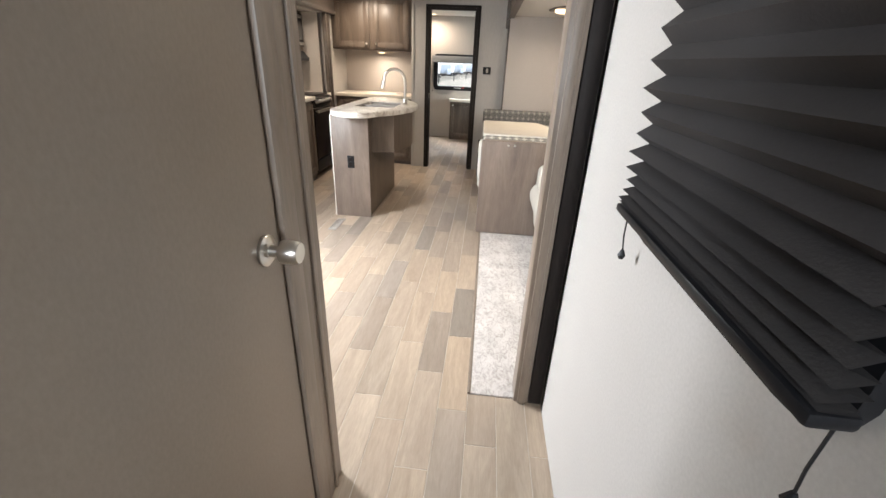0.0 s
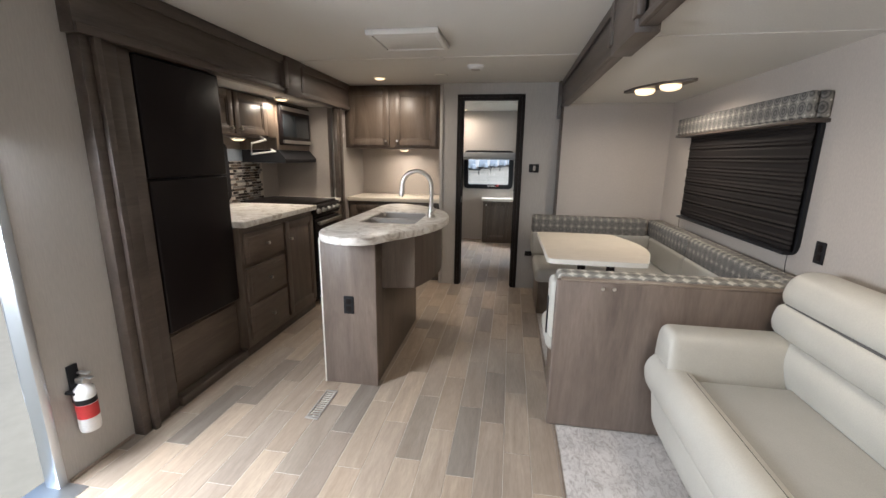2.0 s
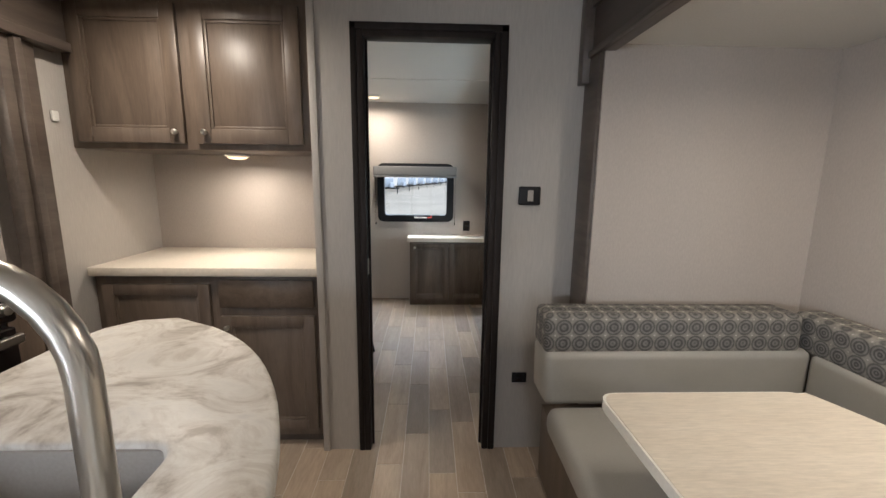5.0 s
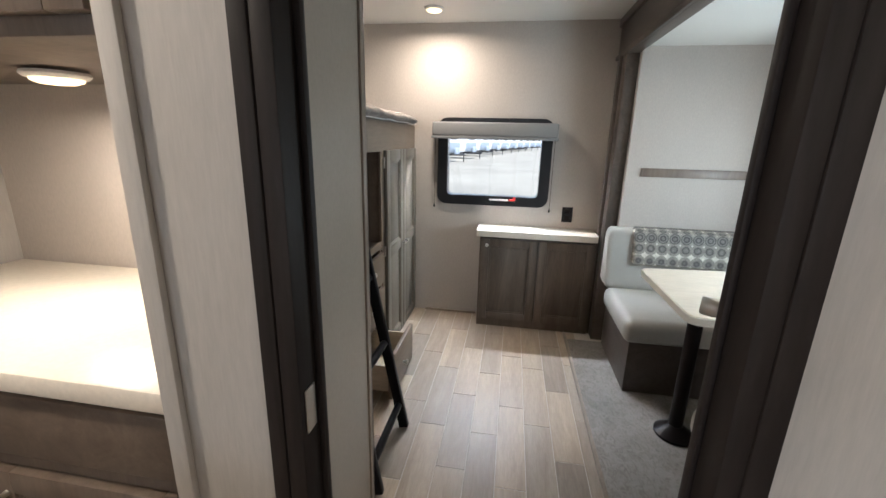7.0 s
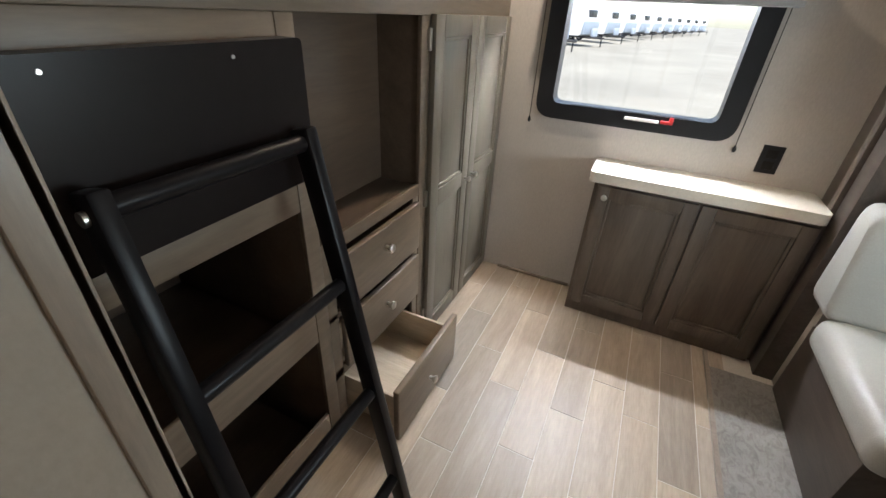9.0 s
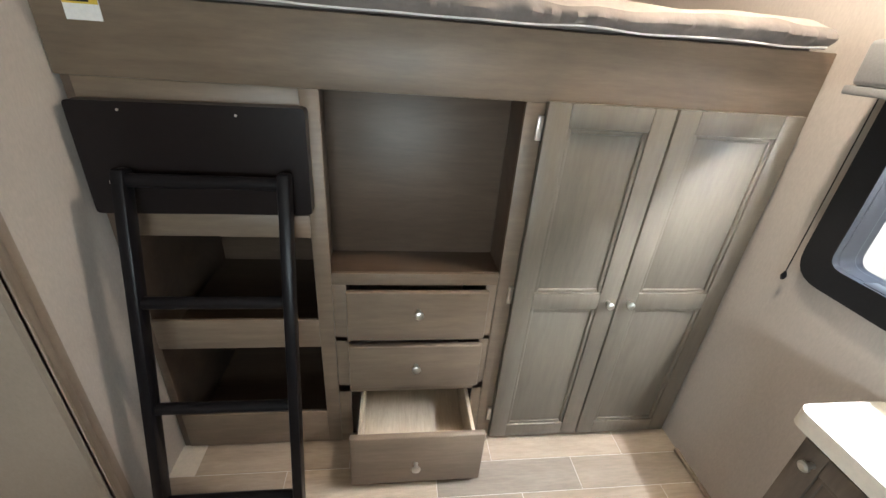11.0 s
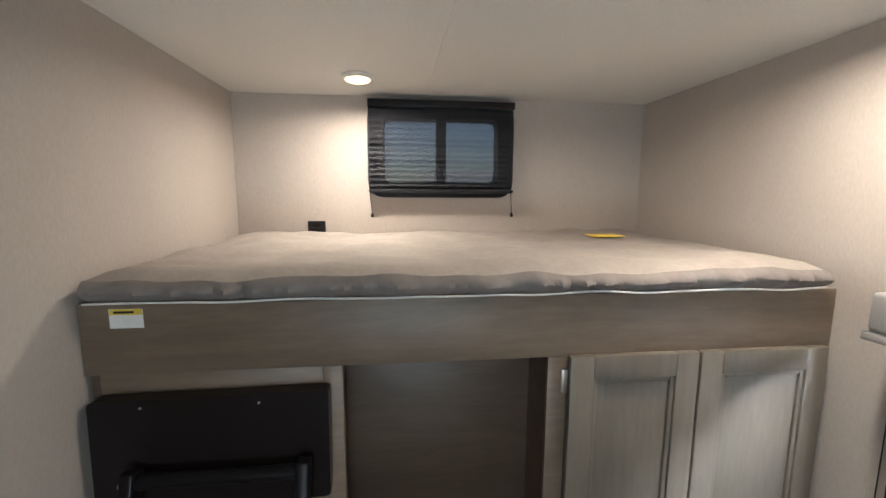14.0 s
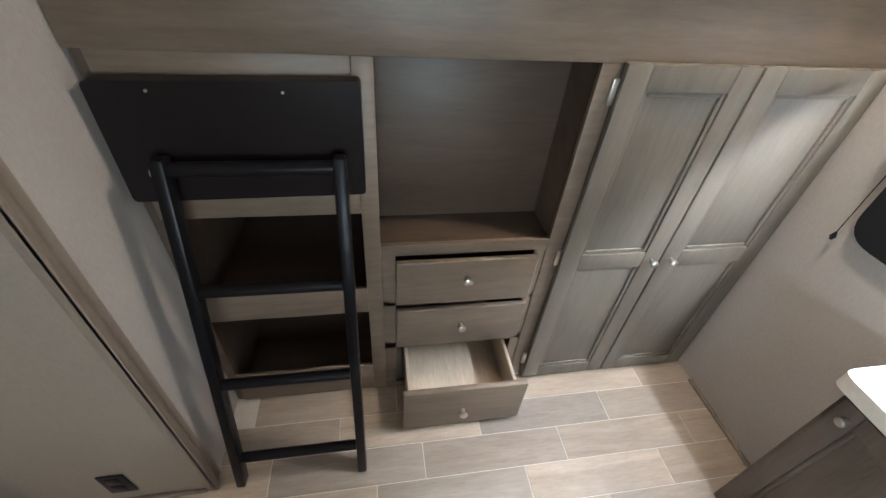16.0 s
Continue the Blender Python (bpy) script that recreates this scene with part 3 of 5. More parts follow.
# ---- windows and shades ----
def window(name, label, axis, sign, plane, u0, u1, z0, z1, depth=0.07, mull=False):
    """Black framed trailer window with rounded corners; the frame stands proud of the wall."""
    F = on_face(axis, sign, plane)
    w = tagged(new(name), label, "window", kind="structure")
    o = F(u0, 0, z0, u1, 0, z1)
    w.location = ((o[0] + o[3]) / 2, (o[1] + o[4]) / 2, z0)
    ORIGIN[w] = Vector(w.location)
    out = rounded([(u0 - 0.05, z0 - 0.045), (u1 + 0.05, z0 - 0.045), (u1 + 0.05, z1 + 0.045), (u0 - 0.05, z1 + 0.045)], 0.075, 6)
    inn = rounded([(u0 + 0.02, z0 + 0.02), (u1 - 0.02, z0 + 0.02), (u1 - 0.02, z1 - 0.02), (u0 + 0.02, z1 - 0.02)], 0.035, 6)
    bm = bmesh.new()
    slab(bm, out, 0.0, 0.018, [inn])
    ins2 = rounded([(u0 - 0.004, z0 - 0.004), (u1 + 0.004, z0 - 0.004), (u1 + 0.004, z1 + 0.004), (u0 - 0.004, z1 + 0.004)], 0.04, 6)
    slab(bm, ins2, -depth, -0.001, [inn])
    m = Matrix(((0, 0, sign, plane), (1, 0, 0, 0), (0, 1, 0, 0), (0, 0, 0, 1))) if axis == "x" else Matrix(((1, 0, 0, 0), (0, 0, sign, plane), (0, 1, 0, 0), (0, 0, 0, 1)))
    bmesh.ops.transform(bm, matrix=m, verts=bm.verts)
    finish("frame", bm, M_BLACK, w, True)
    g = boxes("pane", M_GLASS, [F(u0 + 0.012, -depth + 0.02, z0 + 0.012, u1 - 0.012, -depth + 0.024, z1 - 0.012)], w, 0, smooth=False, label="clear glass pane")
    g.visible_shadow = False
    if mull:
        c = (u0 + u1) / 2
        boxes("mullion", M_BLACK, [F(c - 0.022, -depth + 0.01, z0, c + 0.022, -0.01, z1)], w, 0.003)
    boxes("sill", M_BLACK, [F(u0 + 0.1, -0.03, z0 + 0.004, u1 - 0.1, 0.012, z0 + 0.022)], w, 0.003)
    return w


def shade(name, label, axis, sign, plane, u0, u1, z0, z1, pitch=0.034, depth=0.03, cords=True, mat=None, gather=0.0):
    """Pleated shade: zigzag cloth, head rail, bottom rail and two cords."""
    o = on_face(axis, sign, plane)(u0, 0, z0, u1, 0.03, z1)
    s = thing(name, label, "blind", ((o[0] + o[3]) / 2, (o[1] + o[4]) / 2, z0))
    n = max(4, int((z1 - z0 - 0.05) / pitch))
    p = (z1 - z0 - 0.05) / n
    zz = []
    rise = lambda k: z0 + 0.018 + n * p * (k / n) ** (1 + gather)  # folds gather towards the bottom rail
    for i in range(n):
        zz += [(0.012 + 0.003 * math.sin(i * 2.1), rise(i)), (0.012 + depth + 0.004 * math.sin(i * 1.7), rise(i + 0.5))]
    zz.append((0.012, z1 - 0.028))
    bm = bmesh.new()
    cols = []
    for u in (u0, (u0 + u1) / 2, u1):
        for back in (0, 1):
            cols.append([bm.verts.new((plane + sign * (w - 0.0015 * back), u, z) if axis == "x" else (u, plane + sign * (w - 0.0015 * back), z)) for w, z in zz])
    for side in (0, 1):
        for k in (0, 2):
            a, b = cols[k + side], cols[k + 2 + side]
            for i in range(len(zz) - 1):
                bm.faces.new((a[i], a[i + 1], b[i + 1], b[i]))
    finish("pleats", bm, mat or M_BLIND, s)
    F = on_face(axis, sign, plane)
    boxes("head_rail", M_BLACK, [F(u0, 0.002, z1 - 0.03, u1, 0.045, z1)], s, 0.004)
    boxes("bottom_rail", M_BLACK, [F(u0, 0.004, z0, u1, 0.046, z0 + 0.016)], s, 0.005)
    if cords:
        for u in (u0 + 0.004, u1 - 0.004):
            bm = bmesh.new()
            c = [(0.02, z0), (0.018, z0 - 0.05), (0.012, z0 - 0.085)]
            pts = [((plane + sign * w, u + 0.004 * k, z) if axis == "x" else (u + 0.004 * k, plane + sign * w, z)) for k, (w, z) in enumerate(c)]
            rod(bm, pts, 0.0016, 6)
            e = Vector(pts[-1])
            rod(bm, [e, e - Vector((0, 0, 0.012)), e - Vector((0, 0, 0.02))], [0.003, 0.008, 0.005], 8)
            finish("cord", bm, M_BLACK, s, True)
    return s


def valance(name, label, axis, sign, plane, u0, u1, z0, z1, mat):
    """Padded window valance with returns and a flat bottom lip."""
    F = on_face(axis, sign, plane)
    o = F(u0, 0, z0, u1, 0.09, z1)
    v = thing(name, label, "valance", ((o[0] + o[3]) / 2, (o[1] + o[4]) / 2, z0))
    boxes("pad", mat, [F(u0, 0.055, z0 + 0.018, u1, 0.095, z1), F(u0, 0.0, z0 + 0.018, u0 + 0.03, 0.056, z1), F(u1 - 0.03, 0.0, z0 + 0.018, u1, 0.056, z1)], v, 0.012, 3)
    boxes("lip", M_FASCIA if mat is M_FAB else mat, [F(u0 - 0.004, 0.0, z0, u1 + 0.004, 0.10, z0 + 0.018)], v, 0.003)
    return v


window("window_1", "black-framed window in the bedroom wall", "x", -1, 1.50, 0.84, 1.27, 1.065, 1.62)
shade("pleated_blind", "black pleated shade lowered over the bedroom window", "x", -1, 1.485, 0.78, 1.308, 1.06, 1.66, 0.036, 0.03, gather=0.75)
window("window_2", "black-framed dinette window", "x", -1, SR, 4.02, 5.24, 0.92, 1.50)
shade("pleated_blind", "black pleated shade lowered over the dinette window", "x", -1, SR - 0.02, 3.98, 5.29, 0.885, 1.53, 0.021, 0.005, mat=M_BLINDB)
valance("window_valance", "patterned grey padded valance over the dinette window", "x", -1, SR, 3.95, 5.42, 1.49, 1.625, M_FAB)
window("window_3", "black-framed window above the sofa", "x", -1, SR, 2.2, 3.36, 0.92, 1.50)
shade("pleated_blind", "black pleated shade lowered behind the sofa", "x", -1, SR - 0.02, 2.17, 3.39, 0.885, 1.53, 0.028, 0.018, mat=M_BLINDB)
valance("window_valance", "patterned grey padded valance above the sofa", "x", -1, SR, 2.1, 3.48, 1.49, 1.625, M_FAB)
window("window_4", "black-framed end window with clear glass", "y", -1, RW, 0.225, 0.90, 0.88, 1.38)
valance("window_valance", "plain grey padded valance over the end window", "y", -1, RW, 0.145, 0.975, 1.285, 1.395, M_VAL)
window("window_5", "small black-framed bunk window", "x", 1, -0.914, 7.22, 7.76, 1.63, 1.94, mull=True)
M_SHEER = paint("sheer_black_shade", (0.03, 0.032, 0.038), 0.8, 0.1, 220, 3, 0.2)
M_SHEER.node_tree.nodes["Principled BSDF"].inputs["Alpha"].default_value = 0.72
shade("pleated_blind", "sheer black pleated shade over the bunk window", "x", 1, -0.892, 7.175, 7.80, 1.605, 1.99, 0.022, 0.012, mat=M_SHEER)
window("window_6", "small black-framed kitchen window", "x", 1, KB, 4.42, 4.93, 0.98, 1.36)
for u in (0.155, 0.965):
    bm = bmesh.new()
    rod(bm, [(u, RW - 0.013, 1.29), (u, RW - 0.013, 0.83), (u, RW - 0.013, 0.829), (u, RW - 0.013, 0.815), (u, RW - 0.013, 0.805)], [0.0015, 0.0015, 0.003, 0.008, 0.004], 8)
    tagged(finish("shade_cord", bm, M_BLACK, None, True), "thin black shade cord hanging beside the end window", "cord", "end window cords")
tag = thing("window_latch", "red and white latch tag on the window sill", "latch", (0.62, RW - 0.02, 0.872))
boxes("lever", M_WHITE, [(0.55, RW - 0.025, 0.872, 0.68, RW - 0.017, 0.884)], tag, 0.002)
boxes("tag", M_RED, [(0.685, RW - 0.03, 0.874, 0.73, RW - 0.017, 0.886), (0.715, RW - 0.032, 0.884, 0.73, RW - 0.02, 0.902)], tag, 0.002)


# ---- lamps ----
def puck(x, y, z, watts, group):
    """Round puck lamp with a frosted lens on the ceiling."""
    t = thing("puck_lamp", "round warm ceiling lamp with a frosted lens, lit", "lamp", (x, y, z), group)
    lathe("rim", M_WHITE, [(0.056, 0.0), (0.058, -0.006), (0.052, -0.012), (0.046, -0.013)], (x, y, z), t, 24)
    lathe("lens", M_LENS, [(0.045, -0.0125), (0.043, -0.018), (0.030, -0.023), (0.010, -0.025)], (x, y, z), t, 24, label="glowing frosted lens")
    lamp_light(x, y, z - 0.03, watts)
    return t


puck(-0.29, 5.62, CEIL, 5.0, "puck lamps")
puck(-0.96, 5.10, 1.77, 2.2, "puck lamps")
puck(-1.20, 4.84, 1.445, 1.0, "puck lamps")
puck(-0.24, 6.28, 1.395, 1.5, "puck lamps")
puck(-0.61, 7.16, CEIL, 3.8, "puck lamps")
puck(0.19, 8.11, CEIL, 4.2, "puck lamps")
puck(1.75, 7.25, 1.80, 0.8, "puck lamps")


def double_lamp(x, y, watts):
    """Diamond wooden plate with two lit puck lenses."""
    t = thing("double_lamp", "dark diamond-shaped plate with two lit round lenses", "lamp", (x, y, 1.80), "double ceiling lamps")
    d = Vector((0.13, -0.24)).normalized()
    n = Vector((-d.y, d.x))
    pts = [d * a + n * b for a, b in ((-0.29, 0.02), (-0.10, 0.085), (0.10, 0.085), (0.29, 0.02), (0.29, -0.02), (0.10, -0.085), (-0.10, -0.085), (-0.29, -0.02))]
    bm = bmesh.new()
    slab(bm, rounded([(x + p.x, y + p.y) for p in pts], 0.03), 1.785, 1.7995)
    finish("plate", bm, M_FASCIA, t)
    for s in (-0.105, 0.105):
        c = Vector((x, y)) + d * s
        lathe("lens", M_LENS, [(0.062, 0.0), (0.064, -0.012), (0.055, -0.024), (0.03, -0.033), (0.01, -0.035)], (c.x, c.y, 1.785), t, 24, label="glowing round lens")
        lamp_light(c.x, c.y, 1.742, watts)


double_lamp(1.845, 4.90, 2.2)
double_lamp(1.845, 2.85, 1.8)

# ceiling fittings
hatch = thing("roof_vent", "white square roof vent with a flat inner cover", "vent", (0.28, 4.43, CEIL))
boxes("frame", M_CEIL, [(0.07, 4.24, CEIL - 0.03, 0.49, 4.27, CEIL), (0.07, 4.60, CEIL - 0.03, 0.49, 4.63, CEIL), (0.07, 4.27, CEIL - 0.03, 0.10, 4.60, CEIL), (0.46, 4.27, CEIL - 0.03, 0.49, 4.60, CEIL)], hatch, 0.006)
boxes("cover", M_CEIL, [(0.10, 4.27, CEIL - 0.022, 0.46, 4.60, CEIL - 0.012)], hatch, 0.003)
al = thing("smoke_alarm", "small round white smoke alarm with dark slots", "alarm", (0.61, 5.23, CEIL))
lathe("body", M_WHITE, [(0.065, 0), (0.067, -0.012), (0.058, -0.026), (0.04, -0.030)], (0.61, 5.23, CEIL), al, 24)
lathe("grille", M_SINK, [(0.036, -0.030), (0.034, -0.033)], (0.61, 5.23, CEIL), al, 20, label="grey sensor grille")
for sx, sy in ((0.35, 4.97), (0.28, 5.58)):
    lathe("speaker_cover", M_CEIL, [(0.062, 0), (0.062, -0.006), (0.045, -0.010)], (sx, sy, CEIL), None, 24, label="flat round white ceiling speaker", category="speaker")


# ---- kitchen slide-out ----
fr = thing("refrigerator", "black built-in refrigerator with a tall plain door", "refrigerator", (-1.1, 3.82, 0.40))
boxes("body", M_BLACK, [(KB + 0.005, 3.545, 0.40, -0.80, 4.10, 1.762)], fr, 0.004)
boxes("door", M_BLACKG, [(-0.80, 3.55, 0.41, -0.765, 4.095, 1.19), (-0.80, 3.55, 1.20, -0.765, 4.095, 1.755)], fr, 0.008, 3, label="black glossy fridge door")
fb = thing("fridge_base", "dark wood cabinet under the refrigerator", "cabinet", (-1.1, 3.82, 0.0))
boxes("body", M_WOODH, [(KB + 0.005, 3.54, 0.0, -0.80, 4.10, 0.398)], fb, 0.003)
boxes("panel", M_WOODH, [(-0.80, 3.56, 0.12, -0.785, 4.08, 0.385)], fb, 0.003)
boxes("toe_kick", M_FASCIA, [(-0.80, 3.54, 0.0, -0.745, 4.10, 0.05)], fb, 0.004)

kc = thing("base_cabinet", "dark wood kitchen base cabinet with drawers", "cabinet", (-1.0, 4.6, 0.0))
boxes("body", M_WOOD, [(KB + 0.005, 4.105, 0.06, -0.735, 5.06, 0.868)], kc, 0.003)
boxes("toe_kick", M_FASCIA, [(-0.80, 4.105, 0.0, -0.745, 5.06, 0.058)], kc, 0.003)
for i, (z0, z1) in enumerate(((0.10, 0.34), (0.37, 0.60), (0.63, 0.83))):
    d = boxes("drawer_front", M_WOODH, [(-0.735, 4.13, z0, -0.717, 4.58, z1), (-0.72, 4.16, z0 + 0.03, -0.712, 4.55, z1 - 0.03)], kc, 0.004)
    knob(d, "x", 1, -0.712, 4.355, (z0 + z1) / 2)
panel_door(kc, "x", 1, -0.735, 4.61, 5.04, 0.10, 0.83, M_WOOD, (4.66, 0.70))
ct = bmesh.new()
put_box(ct, KB + 0.005, 4.105, 0.870, -0.69, 5.075, 0.91, 0.006)
tagged(finish("countertop", ct, M_COUNTER, None, True), "pale marbled laminate countertop beside the range", "countertop")

rg = thing("range", "black gas range with five steel knobs", "range", (-1.05, 5.39, 0.0))
boxes("body", M_BLACK, [(KB + 0.005, 5.085, 0.05, -0.76, 5.595, 0.885)], rg, 0.003)
boxes("cooktop", M_BLACKG, [(KB + 0.005, 5.085, 0.886, -0.75, 5.595, 0.915)], rg, 0.005)
boxes("control_panel", M_BLACKG, [(-0.775, 5.085, 0.795, -0.715, 5.595, 0.895)], rg, 0.012, 3)
boxes("oven_door", M_BLACKG, [(-0.76, 5.09, 0.22, -0.722, 5.59, 0.775)], rg, 0.008, 3)
boxes("drawer", M_BLACK, [(-0.76, 5.09, 0.07, -0.728, 5.59, 0.20)], rg, 0.005)
for i in range(5):
    lathe("knob", M_STEEL, [(0.022, 0.0), (0.024, 0.006), (0.019, 0.012), (0.017, 0.028), (0.013, 0.031)], (-0.715, 5.14 + i * 0.10, 0.848), rg, 16, "x", label="stainless range knob")
boxes("handle", M_STEEL, [(-0.695, 5.11, 0.728, -0.677, 5.57, 0.76), (-0.722, 5.13, 0.735, -0.695, 5.15, 0.753), (-0.722, 5.53, 0.735, -0.695, 5.55, 0.753)], rg, 0.006, 3, label="stainless oven handle")

rf = thing("filler_cabinet", "narrow dark wood filler beside the range", "cabinet", (-1.0, 5.66, 0.0))
boxes("body", M_WOOD, [(KB + 0.005, 5.60, 0.0, -0.76, 5.718, 0.87)], rf, 0.003)
boxes("top", M_COUNTER, [(KB + 0.005, 5.60, 0.872, -0.75, 5.718, 0.908)], rf, 0.004, label="pale marbled laminate top")

uk = thing("wall_cabinet", "dark wood wall cabinet over the kitchen counter", "cabinet", (-1.24, 4.63, 1.45))
boxes("body", M_WOOD, [(KB + 0.005, 4.10, 1.45, -1.07, 5.155, 1.765)], uk, 0.003)
panel_door(uk, "x", 1, -1.07, 4.12, 4.60, 1.465, 1.755, M_WOOD, (4.56, 1.50))
panel_door(uk, "x", 1, -1.07, 4.62, 5.02, 1.465, 1.755, M_WOOD, (4.66, 1.50))
boxes("filler", M_WOOD, [(-1.07, 5.03, 1.455, -1.055, 5.15, 1.76)], uk, 0.003)
mw = thing("microwave", "black built-in microwave with a steel handle bar", "microwave", (-1.24, 5.44, 1.38))
boxes("body", M_WOOD, [(KB + 0.005, 5.16, 1.36, -1.06, 5.725, 1.765)], mw, 0.003, label="dark wood surround")
boxes("front", M_BLACKG, [(-1.06, 5.185, 1.40, -1.03, 5.70, 1.745)], mw, 0.01, 3)
boxes("window", M_TINT, [(-1.031, 5.215, 1.47, -1.024, 5.66, 1.66)], mw, 0.004)
pieces("handle", M_STEEL, [(-1.03, 5.20, 1.415, -1.012, 5.69, 1.445), (-1.03, 5.20, 1.69, -1.018, 5.69, 1.725)], mw, 0.006, seg=3, label="stainless bar")
hd = thing("range_hood", "black range hood under the microwave", "hood", (-1.2, 5.44, 1.25))
bm = bmesh.new()
prism(bm, [(KB + 0.005, 1.25), (-1.0, 1.25), (-0.99, 1.28), (-1.06, 1.358), (KB + 0.005, 1.358)], 5.16, 5.725)
finish("shell", bm, M_BLACK, hd)
boxes("filter", M_STEEL, [(-1.35, 5.25, 1.244, -1.08, 5.64, 1.25)], hd, 0.002)
tw = thing("towel_holder", "white wire paper towel holder under the cabinet", "towel holder", (-1.0, 4.87, 1.30))
rods("wire", M_WHITE, [([(-1.06, 4.92, 1.455), (-1.0, 4.90, 1.43), (-1.0, 4.71, 1.40), (-1.0, 4.70, 1.32), (-1.0, 5.02, 1.345), (-1.04, 5.03, 1.36)], 0.008)], tw, 10)
# black stripe above the mosaic
boxes("light_strip", M_BLUEG, [(KB, 4.97, 1.26, KB + 0.02, 5.16, 1.36)], None, 0.003, label="blue-grey wall strip under the cabinet", category="trim", kind="structure")

# ---- pantry counter at the middle wall ----
pc = thing("pantry_cabinet", "dark wood pantry base cabinet with a panelled door", "cabinet", (-0.3, 6.25, 0.0))
boxes("body", M_WOOD, [(-0.797, 6.03, 0.05, 0.213, 6.515, 0.848)], pc, 0.003)
boxes("toe_kick", M_FASCIA, [(-0.797, 6.06, 0.0, 0.213, 6.5, 0.05)], pc, 0.002)
panel_door(pc, "y", -1, 6.03, -0.25, 0.175, 0.09, 0.66, M_WOOD, (-0.215, 0.61))
boxes("drawer_front", M_WOODH, [(-0.25, 6.012, 0.70, 0.175, 6.03, 0.83)], pc, 0.004)
panel_door(pc, "y", -1, 6.03, -0.76, -0.29, 0.09, 0.81, M_WOOD, (-0.33, 0.61))
bm = bmesh.new()
put_box(bm, -0.798, 5.995, 0.85, 0.214, 6.518, 0.89, 0.006)
tagged(finish("countertop", bm, M_CREAMTOP, None, True), "cream laminate pantry countertop", "countertop")
uc = thing("wall_cabinet", "dark wood wall cabinet with two panelled doors", "cabinet", (-0.3, 6.25, 1.40))
boxes("body", M_WOOD, [(-0.797, 6.02, 1.40, 0.213, 6.517, 2.008)], uc, 0.003)
panel_door(uc, "y", -1, 6.02, -0.76, -0.325, 1.425, 1.97, M_WOOD, (-0.355, 1.47), stile=0.06)
panel_door(uc, "y", -1, 6.02, -0.275, 0.165, 1.425, 1.97, M_WOOD, (-0.235, 1.47), stile=0.06)

# ---- island ----
isl = thing("kitchen_island", "wood-clad kitchen island with a bowed side", "island", (0.1, 4.5, 0.0))


def bow(inset, y0, y1, n=18):
    pts = []
    for i in range(n + 1):
        y = y0 + (y1 - y0) * i / n
        s = (y - 3.68) / 1.60
        pts.append((-0.11 + 0.63 * max(math.sin(math.pi * min(max(s, 0.0), 1.0)), 0.0) ** 0.45 - inset, y))
    return pts


boxes("body", M_WOOD, [(-0.10, 3.935, 0.0, 0.20, 4.95, 0.74), (-0.10, 3.935, 0.74, -0.085, 4.95, 0.876), (0.185, 3.935, 0.74, 0.20, 4.17, 0.876), (-0.085, 4.80, 0.74, 0.20, 4.95, 0.876)], isl, 0.002)
boxes("end_panel", M_PANEL, [(-0.107, 3.918, 0.0, 0.21, 3.935, 0.877)], isl, 0.002)
boxes("edge_strip", M_EDGE, [(-0.115, 3.916, 0.0, -0.107, 3.937, 0.877)], isl, 0.002)
bm = bmesh.new()
slab(bm, [(0.201, 4.06)] + bow(0.05, 4.10, 5.05) + [(-0.06, 5.10), (-0.09, 4.965), (0.0, 4.965)] + list(reversed(bow(0.075, 4.12, 4.95))) + [(0.215, 4.10)], 0.56, 0.876)
finish("bowed_front", bm, M_WOOD, isl, True)
bm = bmesh.new()
arc = bow(0.0, 3.735, 5.20, 34)
outline = [(-0.112, 4.04), (-0.106, 3.94), (-0.088, 3.875), (-0.052, 3.81), (0.0, 3.765), (0.065, 3.735), (0.135, 3.722), (0.20, 3.735), (0.255, 3.778)] + arc[4:] + [(0.03, 5.27), (-0.06, 5.25), (-0.108, 5.19), (-0.125, 5.10)]
hole = rounded([(0.005, 4.22), (0.355, 4.22), (0.34, 4.74), (0.005, 4.74)], 0.04, 5)
slab(bm, outline, 0.88, 0.922, [hole])
es = [e for e in bm.edges if e.is_boundary is False and abs(e.verts[0].co.z - e.verts[1].co.z) < 1e-5 and e.calc_face_angle(0) > 1.0]
bmesh.ops.bevel(bm, geom=es, offset=0.008, segments=3, affect="EDGES", profile=0.5)
top = finish("countertop", bm, M_COUNTER, isl, True, label="white-grey marbled laminate top with a rounded edge")
tagged(isl)
sk = thing("double_sink", "taupe composite double-bowl sink set in the island", "sink", (0.18, 4.48, 0.75))
bs = []
for y0, y1 in ((4.225, 4.445), (4.485, 4.735)):
    bs += [(0.0, y0, 0.80, 0.36, y1, 0.812), (0.0, y0 - 0.012, 0.76, 0.36, y0, 0.912), (0.0, y1, 0.76, 0.36, y1 + 0.012, 0.912), (-0.012, y0 - 0.012, 0.76, 0.008, y1 + 0.012, 0.912), (0.34, y0 - 0.012, 0.76, 0.365, y1 + 0.012, 0.912)]
boxes("bowl", M_SINK, bs, sk, 0.003, 2)
boxes("divider", M_SINK, [(0.002, 4.440, 0.803, 0.352, 4.490, 0.914)], sk, 0.012, 3)
lathe("drain", M_STEEL, [(0.03, 0.812), (0.03, 0.815), (0.02, 0.814)], (0.18, 4.34, 0), sk, 20)
fc = thing("faucet", "brushed nickel gooseneck faucet with a side lever", "faucet", (0.40, 4.54, 0.922))
run = [(0.40, 4.54, 0.922), (0.40, 4.54, 1.125)] + [(0.40 - 0.10 + 0.10 * math.cos(a), 4.54, 1.125 + 0.10 * math.sin(a)) for a in [i * math.pi / 14 for i in range(1, 15)]] + [(0.196, 4.54, 1.085), (0.19, 4.54, 1.055)]
